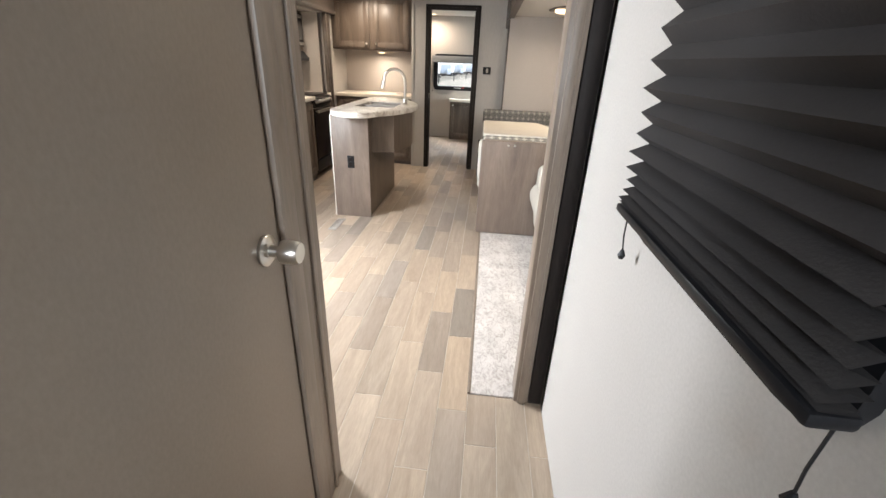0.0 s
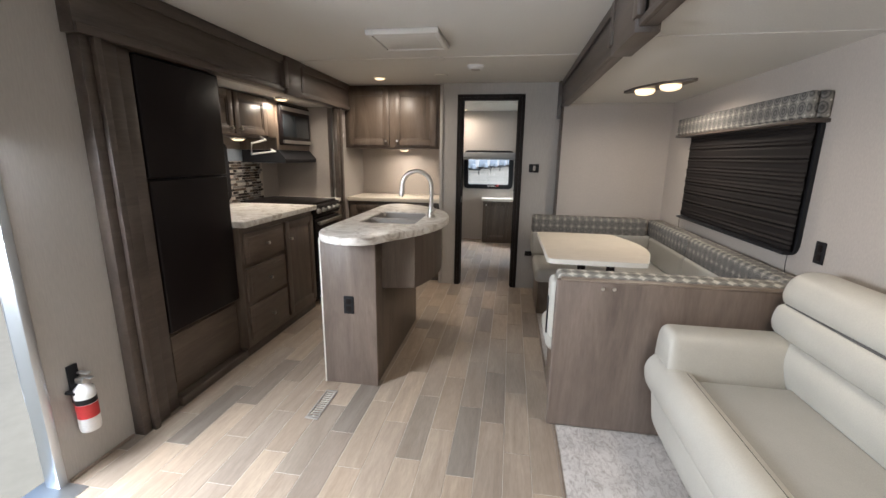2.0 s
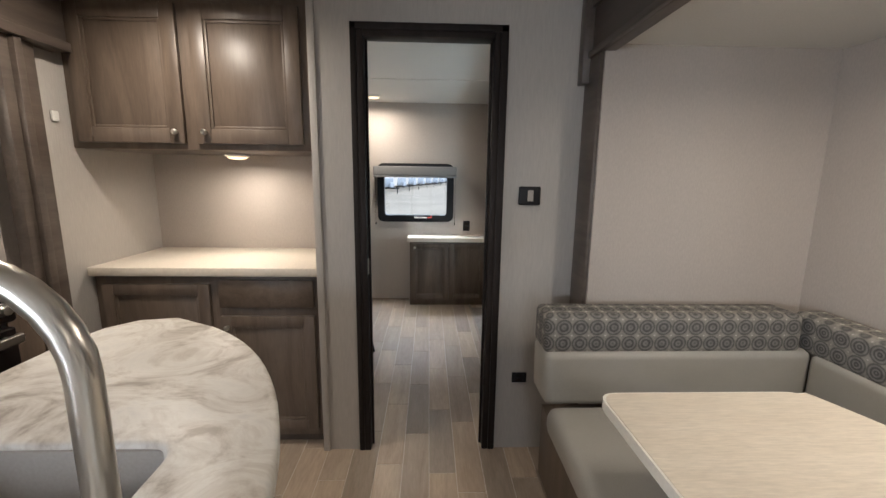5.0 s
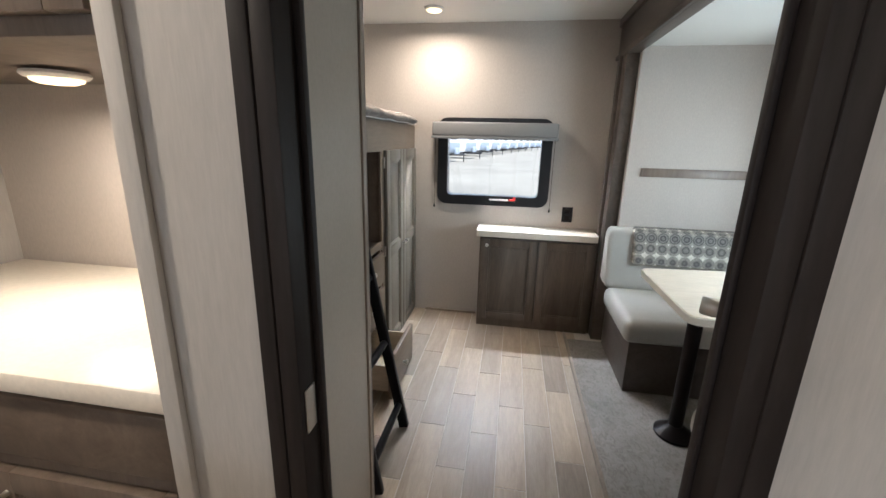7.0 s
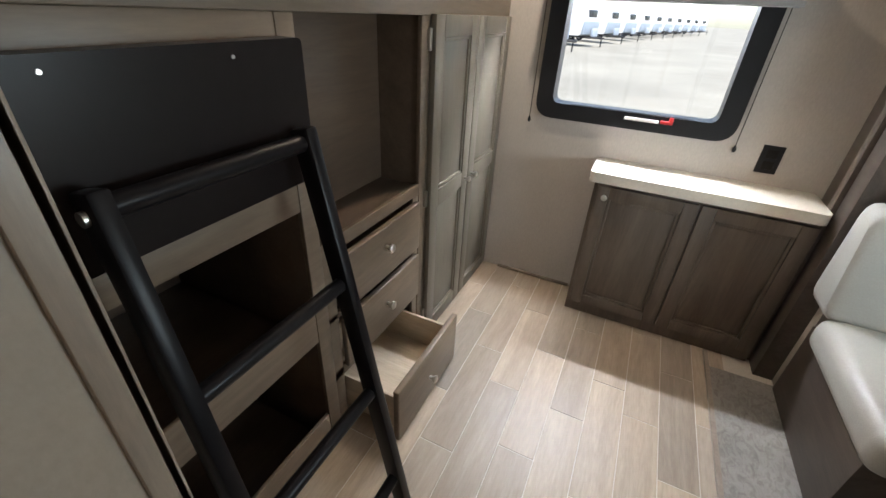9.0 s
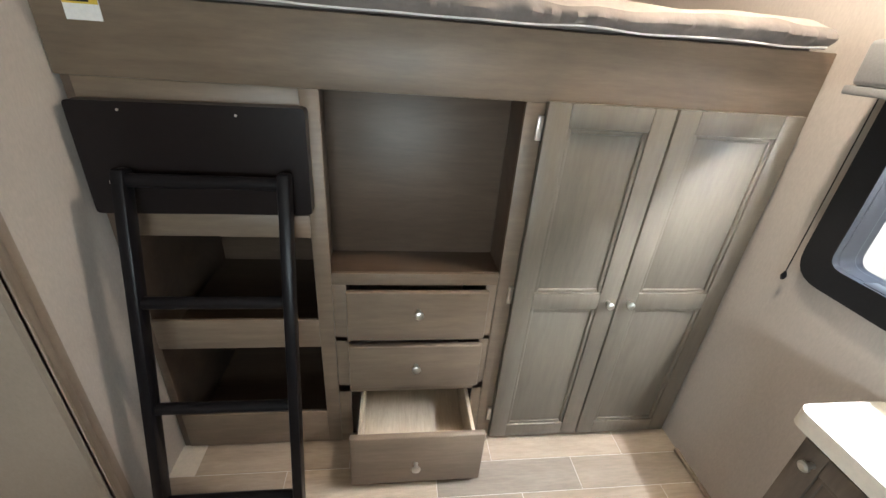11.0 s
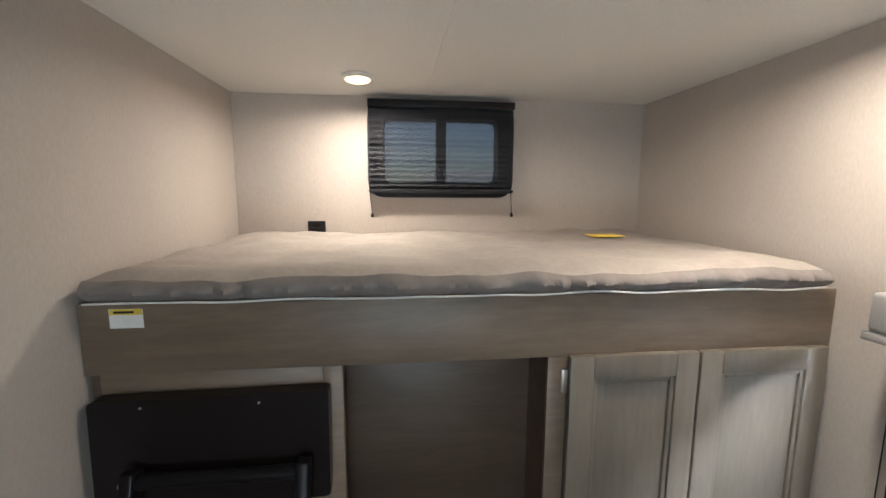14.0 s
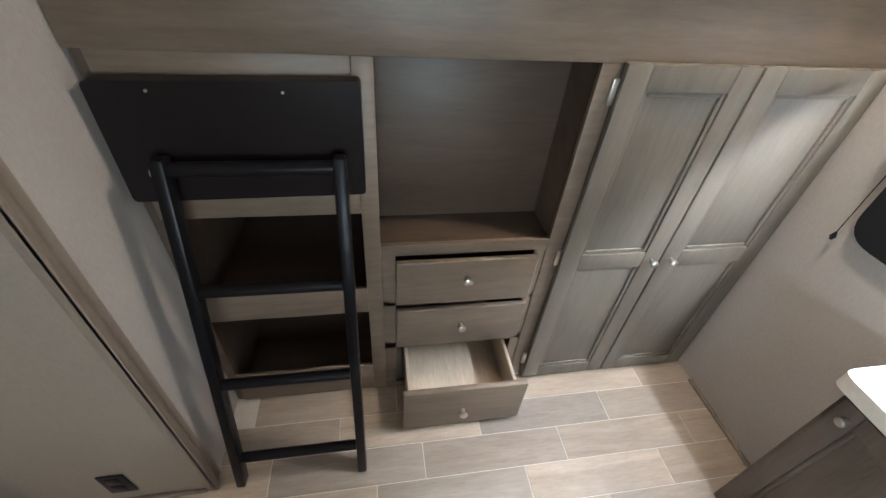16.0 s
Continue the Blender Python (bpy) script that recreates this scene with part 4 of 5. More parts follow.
rods("spout", M_NICKEL, [(run, [0.014] * (len(run) - 3) + [0.014, 0.0165, 0.0165])], fc, 14)
lathe("base", M_NICKEL, [(0.030, 0.0), (0.031, 0.006), (0.022, 0.012), (0.020, 0.06), (0.017, 0.066)], (0.40, 4.54, 0.922), fc, 20)
rods("lever", M_NICKEL, [([(0.41, 4.52, 0.955), (0.43, 4.49, 0.97), (0.445, 4.47, 0.985)], [0.01, 0.008, 0.006])], fc, 10)


def outlet(axis, sign, plane, u, z, w=0.07, h=0.115, mat=None, label="dark brown duplex wall outlet"):
    F = on_face(axis, sign, plane)
    o = F(u, 0, z, u, 0, z)
    t = thing("wall_outlet", label, "outlet", ((o[0] + o[3]) / 2, (o[1] + o[4]) / 2, z), "wall outlets")
    boxes("plate", mat or M_BLACK, [F(u - w / 2, 0.0005, z - h / 2, u + w / 2, 0.006, z + h / 2)], t, 0.003)
    pieces("socket", M_BLACKG, [F(u - w * 0.25, 0.006, z - h * 0.36, u + w * 0.25, 0.008, z - h * 0.06), F(u - w * 0.25, 0.006, z + h * 0.06, u + w * 0.25, 0.008, z + h * 0.36)], t, 0.002)
    return t


outlet("y", -1, 3.918, 0.05, 0.495, 0.06, 0.105, label="black outlet on the island end")
outlet("x", -1, SR, 3.84, 0.93, 0.06, 0.10, label="black outlet on the slide-out wall")
outlet("y", -1, RW, 1.09, 0.795, 0.07, 0.105, label="black outlet under the end window")
outlet("x", 1, -0.914, 6.945, 1.452, 0.075, 0.06, label="dark wall socket above the bunk mattress")
outlet("x", 1, 0.29, 6.39, 0.12, 0.07, 0.11, label="dark outlet low on the hall wall")
outlet("y", -1, 5.985, 1.13, 0.37, 0.07, 0.05, label="black socket low on the partition")
th = thing("thermostat", "small black thermostat with a grey display", "thermostat", (1.135, 5.985, 1.223))
boxes("case", M_BLACK, [(1.088, 5.965, 1.183, 1.182, 5.9845, 1.263)], th, 0.006, 3)
boxes("display", M_SINK, [(1.125, 5.962, 1.20, 1.15, 5.966, 1.247)], th, 0.002, label="grey display window")
boxes("light_switch", M_WHITE, [(-0.797, 5.93, 1.50, -0.788, 5.96, 1.54)], None, 0.003, label="small white wall switch", category="switch")

# floor register
rv = thing("floor_register", "dark bronze slotted floor register", "floor vent", (-0.03, 3.69, 0.0))
boxes("frame", M_SINK, [(-0.065, 3.56, 0.0, 0.005, 3.575, 0.006), (-0.065, 3.81, 0.0, 0.005, 3.825, 0.006), (-0.065, 3.575, 0.0, -0.055, 3.81, 0.006), (-0.005, 3.575, 0.0, 0.005, 3.81, 0.006)], rv, 0.002)
pieces("slat", M_STEEL, [(-0.055, 3.582 + i * 0.019, 0.0, -0.005, 3.591 + i * 0.019, 0.004) for i in range(12)], rv, 0.001, seg=1)

# fire extinguisher on the wall by the entry
fe = thing("fire_extinguisher", "small white fire extinguisher with a red label", "fire extinguisher", (-0.755, 3.11, 0.17))
lathe("cylinder", M_WHITE, [(0.02, 0.17), (0.034, 0.178), (0.037, 0.19), (0.037, 0.34), (0.034, 0.36), (0.018, 0.378), (0.012, 0.39)], (-0.755, 3.11, 0), fe, 24)
lathe("label_band", M_RED, [(0.0375, 0.24), (0.0375, 0.30)], (-0.755, 3.11, 0), fe, 24, label="red label band")
lathe("dark_band", M_BLACK, [(0.0376, 0.302), (0.0376, 0.325)], (-0.755, 3.11, 0), fe, 24)
boxes("valve", M_STEEL, [(-0.775, 3.095, 0.388, -0.735, 3.125, 0.41), (-0.765, 3.10, 0.41, -0.70, 3.12, 0.418), (-0.765, 3.10, 0.43, -0.71, 3.12, 0.438)], fe, 0.004)
boxes("bracket", M_BLACK, [(-0.80, 3.09, 0.30, -0.79, 3.13, 0.46), (-0.80, 3.07, 0.35, -0.755, 3.15, 0.36)], fe, 0.002)

fe.location = (-0.755, 3.085, 0.19)

# open entry door leaf, hinged on the rear side of the opening
ed = thing("entry_door", "blue-grey metal entry door swung wide open", "door", (-0.88, 3.02, 0.0))
T = Matrix.Translation((-0.875, 3.0, 0)) @ Matrix.Rotation(radians(-30), 4, "Z")
bm = bmesh.new()
prism(bm, rounded([(-0.68, 0.06), (-0.01, 0.06), (-0.01, 1.66), (-0.68, 1.66)], 0.11, 8), 0.0, 0.035)
bmesh.ops.transform(bm, matrix=T, verts=bm.verts)
finish("leaf", bm, M_BLUEG, ed, True)
bm = bmesh.new()
slab(bm, rounded([(-0.68, 0.06), (-0.01, 0.06), (-0.01, 1.66), (-0.68, 1.66)], 0.11, 8), -0.010, 0.0, [rounded([(-0.63, 0.11), (-0.06, 0.11), (-0.06, 1.61), (-0.63, 1.61)], 0.08, 8)])
bmesh.ops.transform(bm, matrix=T @ Matrix(((1, 0, 0, 0), (0, 0, 1, 0), (0, 1, 0, 0), (0, 0, 0, 1))), verts=bm.verts)
finish("rim", bm, M_ALU, ed, True)
pieces("latch", M_WHITE, [(-0.13, -0.03, 0.86, -0.07, -0.005, 0.98), (-0.60, -0.025, 1.44, -0.50, -0.004, 1.56), (-0.14, -0.02, 0.76, -0.09, -0.004, 0.80)], ed, 0.008, seg=3, turn=T, label="white plastic latch plate")
rod_pieces("stay", M_ALU, [([tuple(T @ Vector((-0.42, -0.012, 1.5))), tuple(T @ Vector((-0.20, -0.012, 0.25)))], 0.006), ([tuple(T @ Vector((-0.22, -0.015, 0.24))), (-0.86, 2.985, 0.24)], 0.006)], ed, 8)

# ---- sofa ----
so = thing("sofa", "cream leather sofa with padded arms and stitched back", "sofa", (1.95, 2.8, 0.008))
SY0, SY1, SM = 1.97, 3.69, 2.83
boxes("base", M_LEATHER, [(1.68, SY0 + 0.02, 0.01, 2.24, SY1 - 0.02, 0.30)], so, 0.02, 3)
for a, b in ((SY0 + 0.015, SM - 0.006), (SM + 0.006, SY1 - 0.01)):
    bm = bmesh.new()
    prism(bm, rounded([(1.66, 0.06), (1.62, 0.14), (1.60, 0.30), (1.68, 0.32), (1.74, 0.06)], 0.03, 4), a, b, "y", 0.03)
    finish("front_skirt", bm, M_LEATHER, so, True)
    bm = bmesh.new()
    prism(bm, rounded([(1.60, 0.29), (1.565, 0.34), (1.555, 0.42), (1.60, 0.485), (1.70, 0.475), (1.72, 0.33)], 0.04, 5), a, b, "y", 0.035)
    finish("front_roll", bm, M_LEATHER, so, True)
for a, b in ((SY0 + 0.19, SM - 0.005), (SM + 0.005, SY1 - 0.19)):
    boxes("seat", M_GREYL, [(1.66, a, 0.31, 2.10, b, 0.455)], so, 0.035, 5)
for a, b in ((SY0 + 0.03, SM - 0.005), (SM + 0.005, SY1 - 0.02)):
    for prof in ([(2.04, 0.42), (2.01, 0.55), (2.04, 0.63), (2.22, 0.63), (2.24, 0.42)], [(2.045, 0.61), (2.02, 0.66), (2.03, 0.73), (2.06, 0.755), (2.24, 0.75), (2.24, 0.61)], [(2.06, 0.735), (2.04, 0.79), (2.07, 0.865), (2.14, 0.895), (2.23, 0.88), (2.25, 0.735)]):
        bm = bmesh.new()
        prism(bm, rounded(prof, 0.05, 5), a, b, "y", 0.05)
        finish("backrest", bm, M_LEATHER, so, True)
for a, b in ((SY0, SY0 + 0.185), (SY1 - 0.18, SY1)):
    bm = bmesh.new()
    prism(bm, rounded([(a, 0.30), (a - 0.005, 0.50), (a + 0.02, 0.625), (b - 0.02, 0.63), (b + 0.003, 0.50), (b, 0.30)], 0.05, 5), 1.60, 2.10, "x", 0.035)
    finish("arm", bm, M_LEATHER, so, True)
rod_pieces("piping", M_PIPE, [([(2.058, SY0 + 0.06, 0.752), (2.05, SM - 0.03, 0.752)], 0.005), ([(2.05, SM + 0.03, 0.752), (2.058, SY1 - 0.06, 0.752)], 0.005), ([(1.612, SY0 + 0.05, 0.295), (1.612, SY1 - 0.04, 0.295)], 0.004), ([(1.664, SY0 + 0.22, 0.476), (1.664, SY1 - 0.2, 0.476)], 0.003)], so, 8)


# ---- dinettes ----
def wavy(bm, amp, scale, seed):
    for v in bm.verts:
        v.co += Vector((noise.noise(v.co * scale + Vector((seed, 0, 0))), noise.noise(v.co * scale + Vector((0, seed, 3))), noise.noise(v.co * scale + Vector((5, 0, seed))))) * amp


def cushion(name, parent, b, r=0.03, mat=None, label=""):
    bm = bmesh.new()
    put_box(bm, *b, bev=r, seg=4)
    wavy(bm, 0.004, 5, b[0] * 7)
    return finish(name, bm, mat or M_GREYL, parent, True, label=label)


dn = thing("dinette_bench", "U-shaped grey vinyl dinette bench on wooden boxes", "bench", (1.7, 4.75, 0.008))
pieces("bench_box", M_WOOD, [(1.19, 5.26, 0.01, 2.26, 5.80, 0.34), (1.78, 4.21, 0.01, 2.26, 5.26, 0.34), (1.19, 3.77, 0.01, 2.26, 4.21, 0.34)], dn, 0.003)
boxes("divider_panel", M_PANEL, [(1.155, 3.725, 0.01, 2.26, 3.765, 0.772)], dn, 0.012, 3, label="brown wood end panel")
boxes("panel_edge", M_TRIMT, [(1.175, 3.722, 0.770, 2.25, 3.768, 0.778)], dn, 0.003)
cushion("seat", dn, (1.145, 5.08, 0.335, 2.24, 5.62, 0.455), 0.045)
cushion("seat", dn, (1.70, 4.23, 0.335, 2.16, 5.07, 0.455), 0.045)
cushion("seat", dn, (1.14, 3.86, 0.335, 2.24, 4.21, 0.455), 0.045, M_LEATHER)
cushion("backrest", dn, (1.135, 5.60, 0.45, 2.16, 5.78, 0.665), 0.03)
cushion("backrest", dn, (2.13, 4.86, 0.45, 2.26, 5.60, 0.665), 0.03)
cushion("backrest", dn, (2.13, 3.90, 0.45, 2.26, 4.85, 0.665), 0.03)
cushion("backrest", dn, (1.135, 3.77, 0.45, 2.20, 3.89, 0.76), 0.03, M_LEATHER)
cushion("back_bolster", dn, (1.135, 5.615, 0.65, 2.12, 5.775, 0.806), 0.025, M_FAB, "patterned grey bolster")
cushion("back_bolster", dn, (2.14, 4.86, 0.65, 2.262, 5.70, 0.802), 0.025, M_FAB, "patterned grey bolster")
cushion("back_bolster", dn, (2.14, 3.80, 0.65, 2.262, 4.85, 0.802), 0.025, M_FAB, "patterned grey bolster")
cushion("back_bolster", dn, (1.165, 3.77, 0.65, 2.20, 3.885, 0.79), 0.025, M_FAB, "patterned grey bolster")
rod_pieces("bracket_screw", M_NICKEL, [([(x, 3.725, 0.742), (x, 3.716, 0.742)], 0.008) for x in (1.36, 1.41)] + [([(1.19, 3.95, 0.20), (1.178, 3.95, 0.20)], 0.006)], dn, 10)
boxes("box_latch", M_BLACK, [(1.128, 3.80, 0.47, 1.14, 3.83, 0.66)], dn, 0.003)


def table(name, label, outline, z, legs, mat, parent_at):
    t = thing(name, label, "table", parent_at)
    bm = bmesh.new()
    slab(bm, outline, z - 0.028, z - 0.001)
    finish("rim", bm, M_EDGE, t, True, label="pale edge band")
    c = Vector((sum(p[0] for p in outline) / len(outline), sum(p[1] for p in outline) / len(outline)))
    bm = bmesh.new()
    slab(bm, [tuple(c + (Vector(p) - c) * 0.985) for p in outline], z - 0.003, z + 0.001)
    finish("top", bm, mat, t, False)
    for x, y in legs:
        lathe("leg", M_BLACKG, [(0.03, 0.02), (0.03, z - 0.06), (0.055, z - 0.055), (0.055, z - 0.029)], (x, y, 0), t, 20)
        lathe("foot", M_BLACKG, [(0.085, 0.009), (0.085, 0.02), (0.05, 0.045), (0.032, 0.06)], (x, y, 0), t, 24)
    return t


side = [(1.72 + 0.115 * math.sin(math.pi * i / 12), 4.265 + 0.92 * i / 12) for i in range(13)]
tab_out = rounded([(1.715, 4.26), (1.16, 4.26), (1.15, 5.19), (1.71, 5.19)], 0.05, 5)
tab_out = tab_out[3:-3] + list(reversed(side))
table("dinette_table", "pale cream laminate dinette table on two black posts", tab_out, 0.74, [(1.48, 4.97), (1.68, 4.93)], M_TABLE, (1.5, 4.72, 0.008))

b2 = thing("bunk_dinette", "grey vinyl dinette bench with a patterned back", "bench", (1.7, 7.8, 0.008), "bunk room benches")
pieces("bench_box", M_FASCIA, [(1.345, 7.56, 0.01, 2.17, 8.10, 0.33)], b2, 0.003)
cushion("seat", b2, (1.29, 7.47, 0.325, 2.17, 7.99, 0.45), 0.045)
bm = bmesh.new()
prism(bm, rounded([(7.95, 0.44), (7.97, 0.55), (8.01, 0.79), (8.105, 0.80), (8.11, 0.44)], 0.03, 4), 1.285, 2.17, "x", 0.03)
finish("backrest", bm, M_GREYL, b2, True)
bm = bmesh.new()
prism(bm, rounded([(7.945, 0.60), (7.985, 0.795), (8.06, 0.812), (8.07, 0.60)], 0.015, 3), 1.42, 2.16, "x", 0.02)
finish("back_bolster", bm, M_FAB, b2, True, label="patterned grey bolster")
b3 = thing("bunk_dinette", "grey vinyl dinette bench facing the table", "bench", (1.7, 6.6, 0.008), "bunk room benches")
pieces("bench_box", M_FASCIA, [(1.38, 6.30, 0.01, 2.17, 6.76, 0.33)], b3, 0.003)
cushion("seat", b3, (1.34, 6.36, 0.325, 2.17, 6.85, 0.45), 0.045)
cushion("backrest", b3, (1.36, 6.27, 0.44, 2.17, 6.40, 0.79), 0.03)
table("bunk_table", "pale cream laminate table on a black post", rounded([(1.34, 6.96), (1.335, 7.55), (2.05, 7.62), (2.05, 6.94)], 0.05, 5), 0.70, [(1.50, 7.26)], M_TABLE, (1.7, 7.26, 0.008))
boxes("wall_rail", M_PANEL, [(1.44, 8.105, 1.095, 2.15, 8.1195, 1.145)], None, 0.003, label="narrow brown wooden rail on the slide-out wall", category="rail")

# ---- bunk, wardrobe and drawers: one built-in unit ----
BY0, BY1 = 6.622, 8.422
bk = thing("bunk_unit", "built-in wooden bunk with niche, drawers and wardrobe below", "bunk bed", (-0.4, 7.5, 0.0))
boxes("rail", M_BUNK, [(-0.02, BY0, 1.21, 0.004, BY1, 1.366)], bk, 0.003)
boxes("platform", M_BUNK, [(-0.912, BY0, 1.225, -0.02, BY1, 1.25)], bk, 0.002)
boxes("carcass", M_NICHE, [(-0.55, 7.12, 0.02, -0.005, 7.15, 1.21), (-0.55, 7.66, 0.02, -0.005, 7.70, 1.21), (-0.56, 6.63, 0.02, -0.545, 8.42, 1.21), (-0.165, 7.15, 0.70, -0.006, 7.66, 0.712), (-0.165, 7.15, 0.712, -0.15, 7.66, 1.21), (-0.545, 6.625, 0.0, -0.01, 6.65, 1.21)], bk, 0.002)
boxes("face_frame", M_BUNK, [(-0.012, 7.12, 0.01, 0.002, 7.165, 1.21), (-0.012, 7.655, 0.01, 0.002, 7.705, 1.21), (-0.012, 7.165, 0.68, 0.001, 7.655, 0.72), (-0.012, 7.165, 0.47, -0.001, 7.655, 0.49), (-0.012, 7.165, 0.25, -0.001, 7.655, 0.285), (-0.012, 7.165, 0.01, 0.001, 7.655, 0.04), (-0.012, 7.165, 0.04, -0.001, 7.205, 0.68), (-0.012, 7.62, 0.04, -0.001, 7.655, 0.68)], bk, 0.002)
pieces("cubby_rail", M_BUNK, [(-0.012, 6.65, 0.83, 0.0, 7.12, 0.895), (-0.012, 6.65, 0.45, 0.0, 7.12, 0.555), (-0.012, 6.65, 0.01, 0.0, 7.12, 0.16), (-0.012, 6.65, 1.14, 0.0, 7.12, 1.21)], bk, 0.002)
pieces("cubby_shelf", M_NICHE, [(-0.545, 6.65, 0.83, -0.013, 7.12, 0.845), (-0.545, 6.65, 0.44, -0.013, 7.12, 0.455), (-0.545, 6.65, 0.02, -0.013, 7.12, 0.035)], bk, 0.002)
for z0, z1, kz in ((0.492, 0.668, 0.60), (0.288, 0.465, 0.385)):
    d = boxes("drawer_front", M_BUNK, [(0.003, 7.205, z0, 0.022, 7.63, z1)], bk, 0.005, 3)
    knob(d, "x", 1, 0.022, 7.418, kz, 0.014)
d = boxes("drawer_front", M_BUNK, [(0.165, 7.215, 0.03, 0.186, 7.635, 0.25)], bk, 0.005, 3)
knob(d, "x", 1, 0.186, 7.42, 0.125, 0.014)
boxes("drawer_box", M_DRAWER, [(-0.20, 7.235, 0.06, 0.163, 7.247, 0.20), (-0.20, 7.603, 0.06, 0.163, 7.615, 0.20), (0.152, 7.247, 0.06, 0.164, 7.603, 0.20), (-0.20, 7.247, 0.06, 0.152, 7.603, 0.072), (-0.212, 7.235, 0.06, -0.20, 7.615, 0.20)], bk, 0.002, label="pale open drawer box")
wd_a = panel_door(bk, "x", 1, 0.002, 7.705, 8.040, 0.02, 1.215, M_BUNKV, (8.01, 0.632), 0.635, 0.06, "wardrobe_door")
wd_b = panel_door(bk, "x", 1, 0.002, 8.046, 8.402, 0.02, 1.215, M_BUNKV, (8.078, 0.632), 0.635, 0.06, "wardrobe_door")
boxes("filler", M_BUNK, [(-0.012, 8.404, 0.0, 0.004, 8.422, 1.21)], bk, 0.002)
pieces("hinge", M_NICKEL, [(0.003, 7.688, z, 0.012, 7.703, z + 0.06) for z in (0.10, 0.62, 1.12)], bk, 0.002, label="small brass-nickel hinges")
st = thing("warning_sticker", "white sticker with a yellow header on the bunk rail", "sticker", (0.005, 6.72, 1.32))
boxes("sheet", M_WHITE, [(0.0045, 6.685, 1.315, 0.0055, 6.752, 1.357)], st, 0, smooth=False)
boxes("header", M_YELLOW, [(0.0056, 6.686, 1.344, 0.0062, 6.751, 1.3565)], st, 0, smooth=False)
boxes("text_bar", M_BLACK, [(0.0063, 6.695, 1.3475, 0.0067, 6.735, 1.3525)], st, 0, smooth=False)

# mattress with a rumpled velour cover
mt = thing("bunk_mattress", "thin grey velour bunk mattress with white piping", "mattress", (-0.45, 7.5, 1.25))
bm = bmesh.new()
NX, NY = 26, 60
X0, X1, Y0, Y1 = -0.90, 0.012, 6.645, 8.372
grid = []
for i in range(NX + 1):
    row = []
    for j in range(NY + 1):
        x, y = X0 + (X1 - X0) * i / NX, Y0 + (Y1 - Y0) * j / NY
        ed_ = min(i, NX - i, j, NY - j)
        z = 1.438 - (0.020 if ed_ == 0 else 0.006 if ed_ == 1 else 0)
        z += 0.014 * noise.noise(Vector((x * 3, y * 3, 0))) + 0.012 * noise.noise(Vector((x * 11, y * 9, 4)))
        row.append(bm.verts.new((x, y, z)))
    grid.append(row)
for i in range(NX):
    for j in range(NY):
        bm.faces.new((grid[i][j], grid[i + 1][j], grid[i + 1][j + 1], grid[i][j + 1]))
finish("cover_top", bm, M_VELOUR, mt, True)
bm = bmesh.new()
prev = None
for j in range(NY * 2 + 1):
    y = Y0 + (Y1 - Y0) * j / (NY * 2)
    n1 = 0.026 * noise.noise(Vector((y * 15, 1, 2))) + 0.022 * noise.noise(Vector((y * 38, 3, 2)))
    col = []
    for k in range(7):
        t = k / 6
        x = X1 + 0.022 * math.sin(math.pi * min(t * 1.1, 1)) + n1 * math.sin(math.pi * t)
        ztop = 1.420 + 0.014 * noise.noise(Vector((X1 * 3, y * 3, 0))) + 0.012 * noise.noise(Vector((X1 * 11, y * 9, 4)))
        z = ztop * (1 - t) + (1.372 + 0.006 * noise.noise(Vector((y * 7, 0, 9)))) * t
        col.append(bm.verts.new((x, y, z)))
    if prev:
        for k in range(6):
            bm.faces.new((prev[k], prev[k + 1], col[k + 1], col[k]))
    prev = col
# Darker velour paints the shade on the side; the cloth matches the top.
finish("cover_side", bm, M_VELOUR_SHADED, mt, True)
boxes("core", M_VELOUR_SHADED, [(-0.895, 6.65, 1.252, -0.03, 8.38, 1.40)], mt, 0.01)
pts = [(0.026 + 0.006 * noise.noise(Vector((y * 9, 2, 0))), y, 1.374 + 0.007 * noise.noise(Vector((y * 6, 0, 9)))) for y in [6.65 + 1.71 * i / 80 for i in range(81)]]
rods("piping", M_WHITE, [(pts, 0.0024)], mt, 6, label="white edge piping")
tg = boxes("cover_tag", M_YELLOW, [(-0.60, 8.02, 1.446, -0.52, 8.14, 1.450)], mt, 0.001, label="small yellow paper tag")

# black ladder and its guard panel
ld = thing("bunk_ladder", "black steel ladder leaning on the bunk front", "ladder", (0.15, 6.9, 0.0))
TOPX, FOOTX, TOPZ = 0.068, 0.285, 1.03
def lx(z):
    return TOPX + (FOOTX - TOPX) * (TOPZ - z) / TOPZ
bm = bmesh.new()
for y, ytop in ((6.70, 6.738), (7.074, 7.086)):
    L = math.hypot(FOOTX - TOPX, TOPZ)
    tl = Matrix.Translation((FOOTX, y, 0)) @ Matrix.Rotation(-math.atan2(FOOTX - TOPX, TOPZ), 4, "Y") @ Matrix.Rotation(-math.atan2(ytop - y, TOPZ), 4, "X")
    put_box(bm, -0.022, -0.014, 0.006, 0.022, 0.014, L, 0.006, 2, tl)
finish("rail", bm, M_LADDER, ld, True)
rod_pieces("rung", M_LADDER, [([(lx(z), 6.70 + 0.037 * z, z), (lx(z), 7.074 + 0.012 * z, z)], 0.016) for z in (0.12, 0.42, 0.715, 1.005)], ld, 12)
rod_pieces("bolt", M_NICKEL, [([(lx(1.0), 7.085, 1.0), (lx(1.0), 7.096, 1.0)], 0.010), ([(lx(1.0), 6.726, 1.0), (lx(1.0), 6.718, 1.0)], 0.010)], ld, 10)
gp = thing("ladder_guard", "black glossy guard board with cut lower corners", "panel", (0.02, 6.89, 0.9))
bm = bmesh.new()
